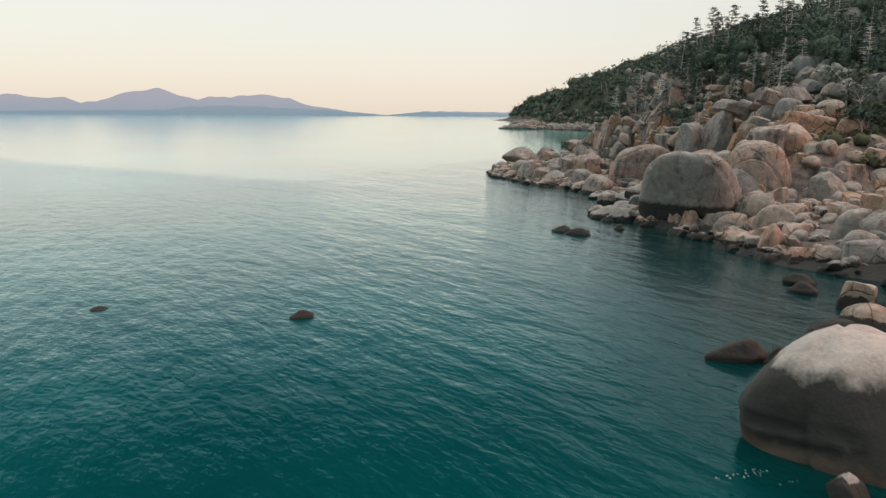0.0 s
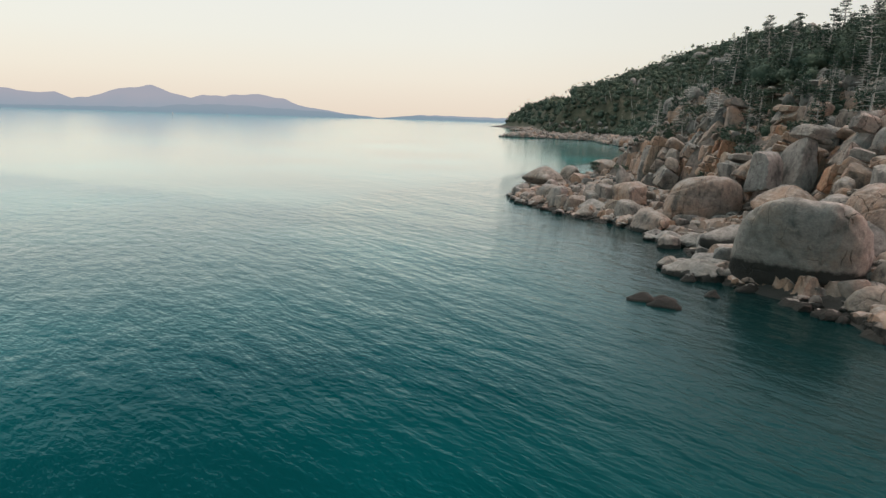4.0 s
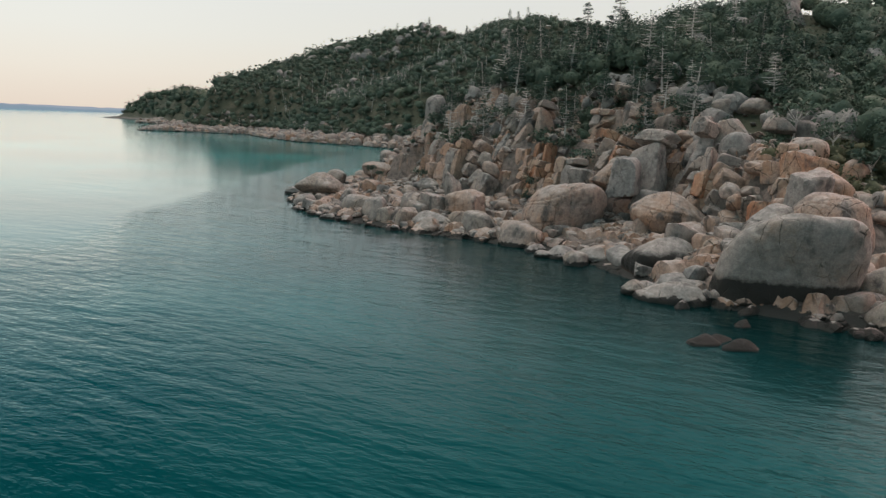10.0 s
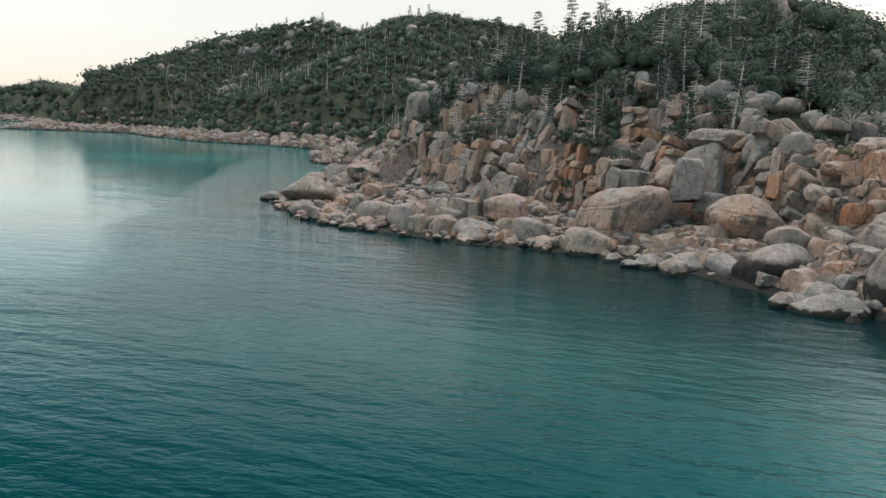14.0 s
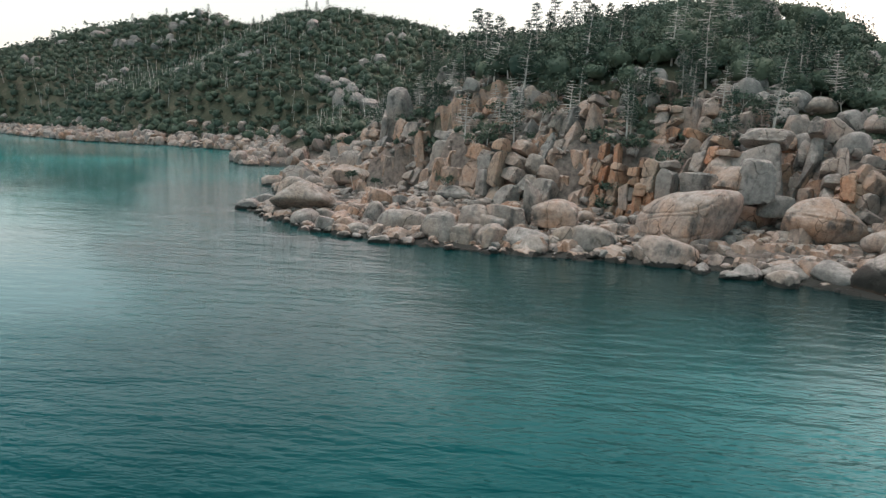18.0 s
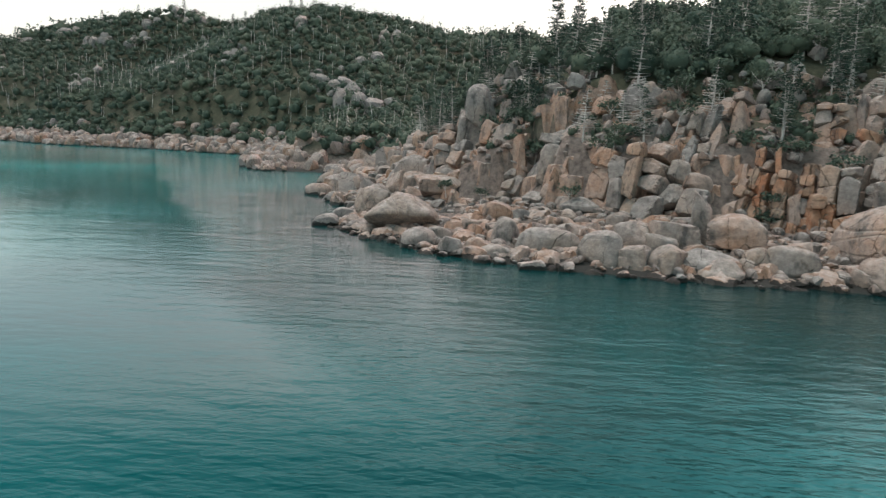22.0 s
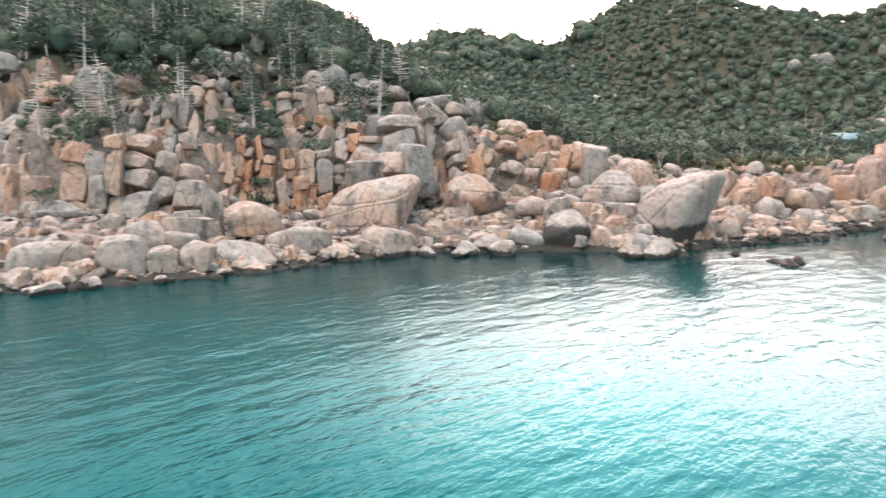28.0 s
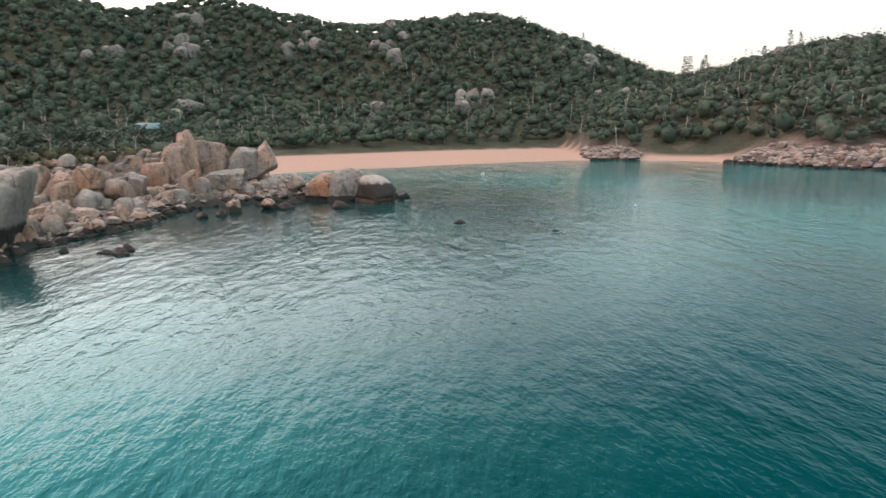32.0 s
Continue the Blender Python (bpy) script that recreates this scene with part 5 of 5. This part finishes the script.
canopy("far_woods", "dark green dry woodland on the hills beyond", nx, ny, nz + 1.5, 2.7, 42, 0.85, 56, MAT_LEAF)
nx, ny, nz = jittered(-200, 470, -340, 90, 4.8, 57, lambda d, w, b, s, x, y, z: (d > b * 0.95) & ((x > 75) | (y < -30)) & ~((x < 130) & (y > 60)) & (np.hypot(x - 151, y + 40) > 9) & (np.hypot(x - 139, y + 30) > 9))
canopy("cove_woods", "dark green dry woodland on the hills behind the beach", nx, ny, nz + 1.5, 2.7, 42, 0.85, 58, MAT_LEAF)
nx, ny, nz = jittered(130, 900, -200, 640, 12.0, 59, lambda d, w, b, s, x, y, z: (d > b) & (z > 30) & (x > 430))
canopy("ridge_woods", "woodland on the far ridges inland", nx, ny, nz, 8.5, 40, 2.6, 60, MAT_LEAF)
nx, ny, nz = jittered(60, 420, 640, 1700, 11.0, 61, lambda d, w, b, s, x, y, z: (d > b * 0.8) & (y > 700))
canopy("point_woods", "woodland on the distant points", nx, ny, nz, 6.5, 30, 2.4, 62, MAT_LEAF)
nx, ny, nz = jittered(120, 230, 85, 215, 4.0, 63, lambda d, w, b, s, x, y, z: d > b + 20)
canopy("crest_woods", "woodland on the crest behind the headland", nx, ny, nz, 2.6, 60, 0.9, 64, MAT_LEAF)


def pale_trunks(name, label, px, py, pz, low, high, seed):
    rs = np.random.RandomState(seed)
    pieces = []
    for x, y, z in zip(px, py, pz):
        h = rs.uniform(low, high)
        lean = rs.normal(size=2) * 0.09 * h
        pieces.append(stick((x, y, z), (x + lean[0], y + lean[1], z + h), 0.16, 0.05, 4))
        for k in range(3):
            t = rs.uniform(0.5, 0.95)
            a = np.array((x + lean[0] * t, y + lean[1] * t, z + h * t))
            pieces.append(stick(a, a + rs.normal(size=3) * 0.9 + (0, 0, 0.5), 0.07, 0.02, 3))
    return tagged(new(name, mesh_of(name, *joined(pieces), MAT_BARK)), label, "tree trunks", kind="stuff")


tx, ty, tz = scatter(9000, 40, 360, 215, 640, lambda d, w, b, s, x, y: (d > b) & (d < b + 120), 71)
pale_trunks("far_trunks", "thin pale trunks standing out of the far woodland", tx[:420], ty[:420], tz[:420], 6.0, 11.0, 72)
tx, ty, tz = scatter(9000, -120, 300, -300, 0, lambda d, w, b, s, x, y: (d > b) & (d < b + 90), 73)
pale_trunks("cove_trunks", "thin pale trunks in the woodland behind the beach", tx[:200], ty[:200], tz[:200], 5.0, 9.0, 74)


# pines that break the skyline of the farther hills
def skyline_pines(n, hx, hy, sx1, sy1, seed):
    rs = np.random.RandomState(seed)
    for k in range(n):
        x, y = hx + rs.normal() * sx1, hy + rs.normal() * sy1
        z = float(land(x, y)[0])
        m = pose(x, y, z + 1.0, rs.normal() * 3, rs.normal() * 3, rs.uniform(0, 360)) @ Matrix.Scale(rs.uniform(0.8, 1.35), 4)
        copy_thing(PINES[k % 4], m).matrix_basis = m


skyline_pines(26, 300, 640, 40, 70, 81)
skyline_pines(22, 330, 515, 40, 35, 82)
skyline_pines(16, 190, 740, 40, 60, 83)
skyline_pines(9, 80, 172, 8, 10, 84)
skyline_pines(10, -60, -225, 40, 20, 85)
skyline_pines(8, 30, -240, 40, 15, 86)


# ---- small things on the water ----
def float_mesh(radius, high):
    n = 14
    prof = [(0.0, -0.45), (0.7, -0.38), (1.0, -0.1), (0.95, 0.25), (0.6, 0.55), (0.22, 0.66), (0.16, 1.0), (0.0, 1.02)]
    ang = np.arange(n) * 2 * math.pi / n
    v = np.concatenate([np.stack([np.cos(ang) * r * radius, np.sin(ang) * r * radius, np.full(n, z * high)], -1) for r, z in prof])
    f = [(i * n + k, i * n + (k + 1) % n, (i + 1) * n + (k + 1) % n, (i + 1) * n + k) for i in range(len(prof) - 1) for k in range(n)]
    return v, f


white, white_nt, white_b = material("buoy_plastic", 0.5)
white_b.inputs["Base Color"].default_value = (0.5, 0.5, 0.49, 1)
for x, y, r in ((23.6, -30.0, 0.45), (-24.6, 20.0, 0.26)):
    buoy = new("mooring_buoy")
    buoy.matrix_world = pose(x, y, 0.1)
    body = part("float", mesh_of("float", *float_mesh(r, r * 1.2), white), buoy, "white plastic float")
    part("lifting_post", mesh_of("lifting_post", *stick((0, 0, r * 1.15), (0, 0, r * 1.7), r * 0.1, r * 0.1, 6), MAT_BARK), body)
    tagged(buoy, "white mooring buoy floating in the cove", "buoy", group="mooring buoys")
for x, y in ((-640.0, 1830.0), (-510.0, 1840.0)):
    mark = new("channel_marker")
    mark.matrix_world = pose(x, y, 0)
    pole = part("pole", mesh_of("pole", *stick((0, 0, -2), (0, 0, 7), 0.5, 0.4, 8), MAT_BARK), mark)
    part("topmark", mesh_of("topmark", *stick((0, 0, 5.5), (0, 0, 9), 1.3, 0.5, 8), MAT_BARK), pole, "dark cone on the pole")
    tagged(mark, "thin channel marker pole far out in the bay", "marker", group="channel markers")


# ---- house in the trees behind the cove ----
def box_mesh(x0, y0, z0, x1, y1, z1):
    v = [(x, y, z) for z in (z0, z1) for x, y in ((x0, y0), (x1, y0), (x1, y1), (x0, y1))]
    f = [(0, 3, 2, 1), (4, 5, 6, 7), (0, 1, 5, 4), (1, 2, 6, 5), (2, 3, 7, 6), (3, 0, 4, 7)]
    return np.array(v, dtype=float), np.array(f)


def gable_mesh(wide, deep, eave, ridge, thick):
    """A pitched sheet-metal roof with its thickness, ridge along x."""
    v = []
    for dz in (0.0, -thick):
        for x in (-wide / 2, wide / 2):
            v += [(x, -deep / 2, eave + dz), (x, 0, ridge + dz), (x, deep / 2, eave + dz)]
    f = [(0, 3, 4, 1), (1, 4, 5, 2), (6, 7, 10, 9), (7, 8, 11, 10), (0, 6, 9, 3), (2, 5, 11, 8), (0, 1, 7, 6), (1, 2, 8, 7), (3, 9, 10, 4), (4, 10, 11, 5)]
    return np.array(v, dtype=float), np.array(f)


def painted(name, colour, rough):
    m, nt, b = material(name, rough)
    geo = nt.nodes.new("ShaderNodeNewGeometry")
    n = noise_of(nt, geo.outputs["Position"], 1.1, 4.0, 0.6)
    nt.links.new(ramp_of(nt, n, (0.3, tuple(c * 0.75 for c in colour)), (0.7, colour)), b.inputs["Base Color"])
    return m


MAT_ROOF = painted("pale_blue_roof", (0.20, 0.31, 0.34), 0.75)
MAT_WALL = painted("weathered_boards", (0.10, 0.11, 0.10), 0.9)
MAT_PANE = painted("dark_window", (0.03, 0.035, 0.04), 0.1)
MAT_FOAM = painted("sea_foam_white", (0.50, 0.54, 0.54), 0.8)
house = new("house")
house.matrix_world = pose(151.0, -40.5, 4.0, 0, 0, 40)
part("wall", mesh_of("wall", *box_mesh(-3.3, -2.6, 0, 3.3, 2.6, 7.6), MAT_WALL), house, "weathered grey board walls")
part("roof", mesh_of("roof", *gable_mesh(7.6, 6.4, 7.6, 9.5, 0.15), MAT_ROOF), house, "pale blue sheet-metal roof")
for wx in (-1.7, 1.7):
    window = part("window", mesh_of("window", *box_mesh(wx - 0.6, -2.64, 5.3, wx + 0.6, -2.5, 6.6), MAT_PANE), house)
    part("sill", mesh_of("sill", *box_mesh(wx - 0.7, -2.74, 5.18, wx + 0.7, -2.48, 5.3), MAT_WALL), window)
tagged(house, "small house with a pale blue metal roof among trees", "house")

# ---- flecks of foam that drift by the huge boulder ----
def foam_flecks():
    rs = np.random.RandomState(91)
    v, f = [], []
    for cx, cy, n in ((11.07, 25.57, 8), (11.66, 25.77, 10), (12.2, 26.0, 9), (13.0, 25.1, 5)):
        for _ in range(n):
            x, y = cx + rs.normal() * 0.28, cy + rs.normal() * 0.13
            r, k = rs.uniform(0.012, 0.034), len(v)
            for q in range(6):
                a = q * math.pi / 3 + rs.uniform(-0.3, 0.3)
                v.append((x + r * rs.uniform(0.6, 2.0) * math.cos(a), y + r * rs.uniform(0.5, 1.1) * math.sin(a), 0.03))
            v.append((x, y, 0.05))
            f += [(k + q, k + (q + 1) % 6, k + 6) for q in range(6)]
    return np.array(v), np.array(f)


tagged(new("sea_foam", mesh_of("sea_foam", *foam_flecks(), MAT_FOAM)), "small white flecks of foam on the water", "foam", kind="stuff")
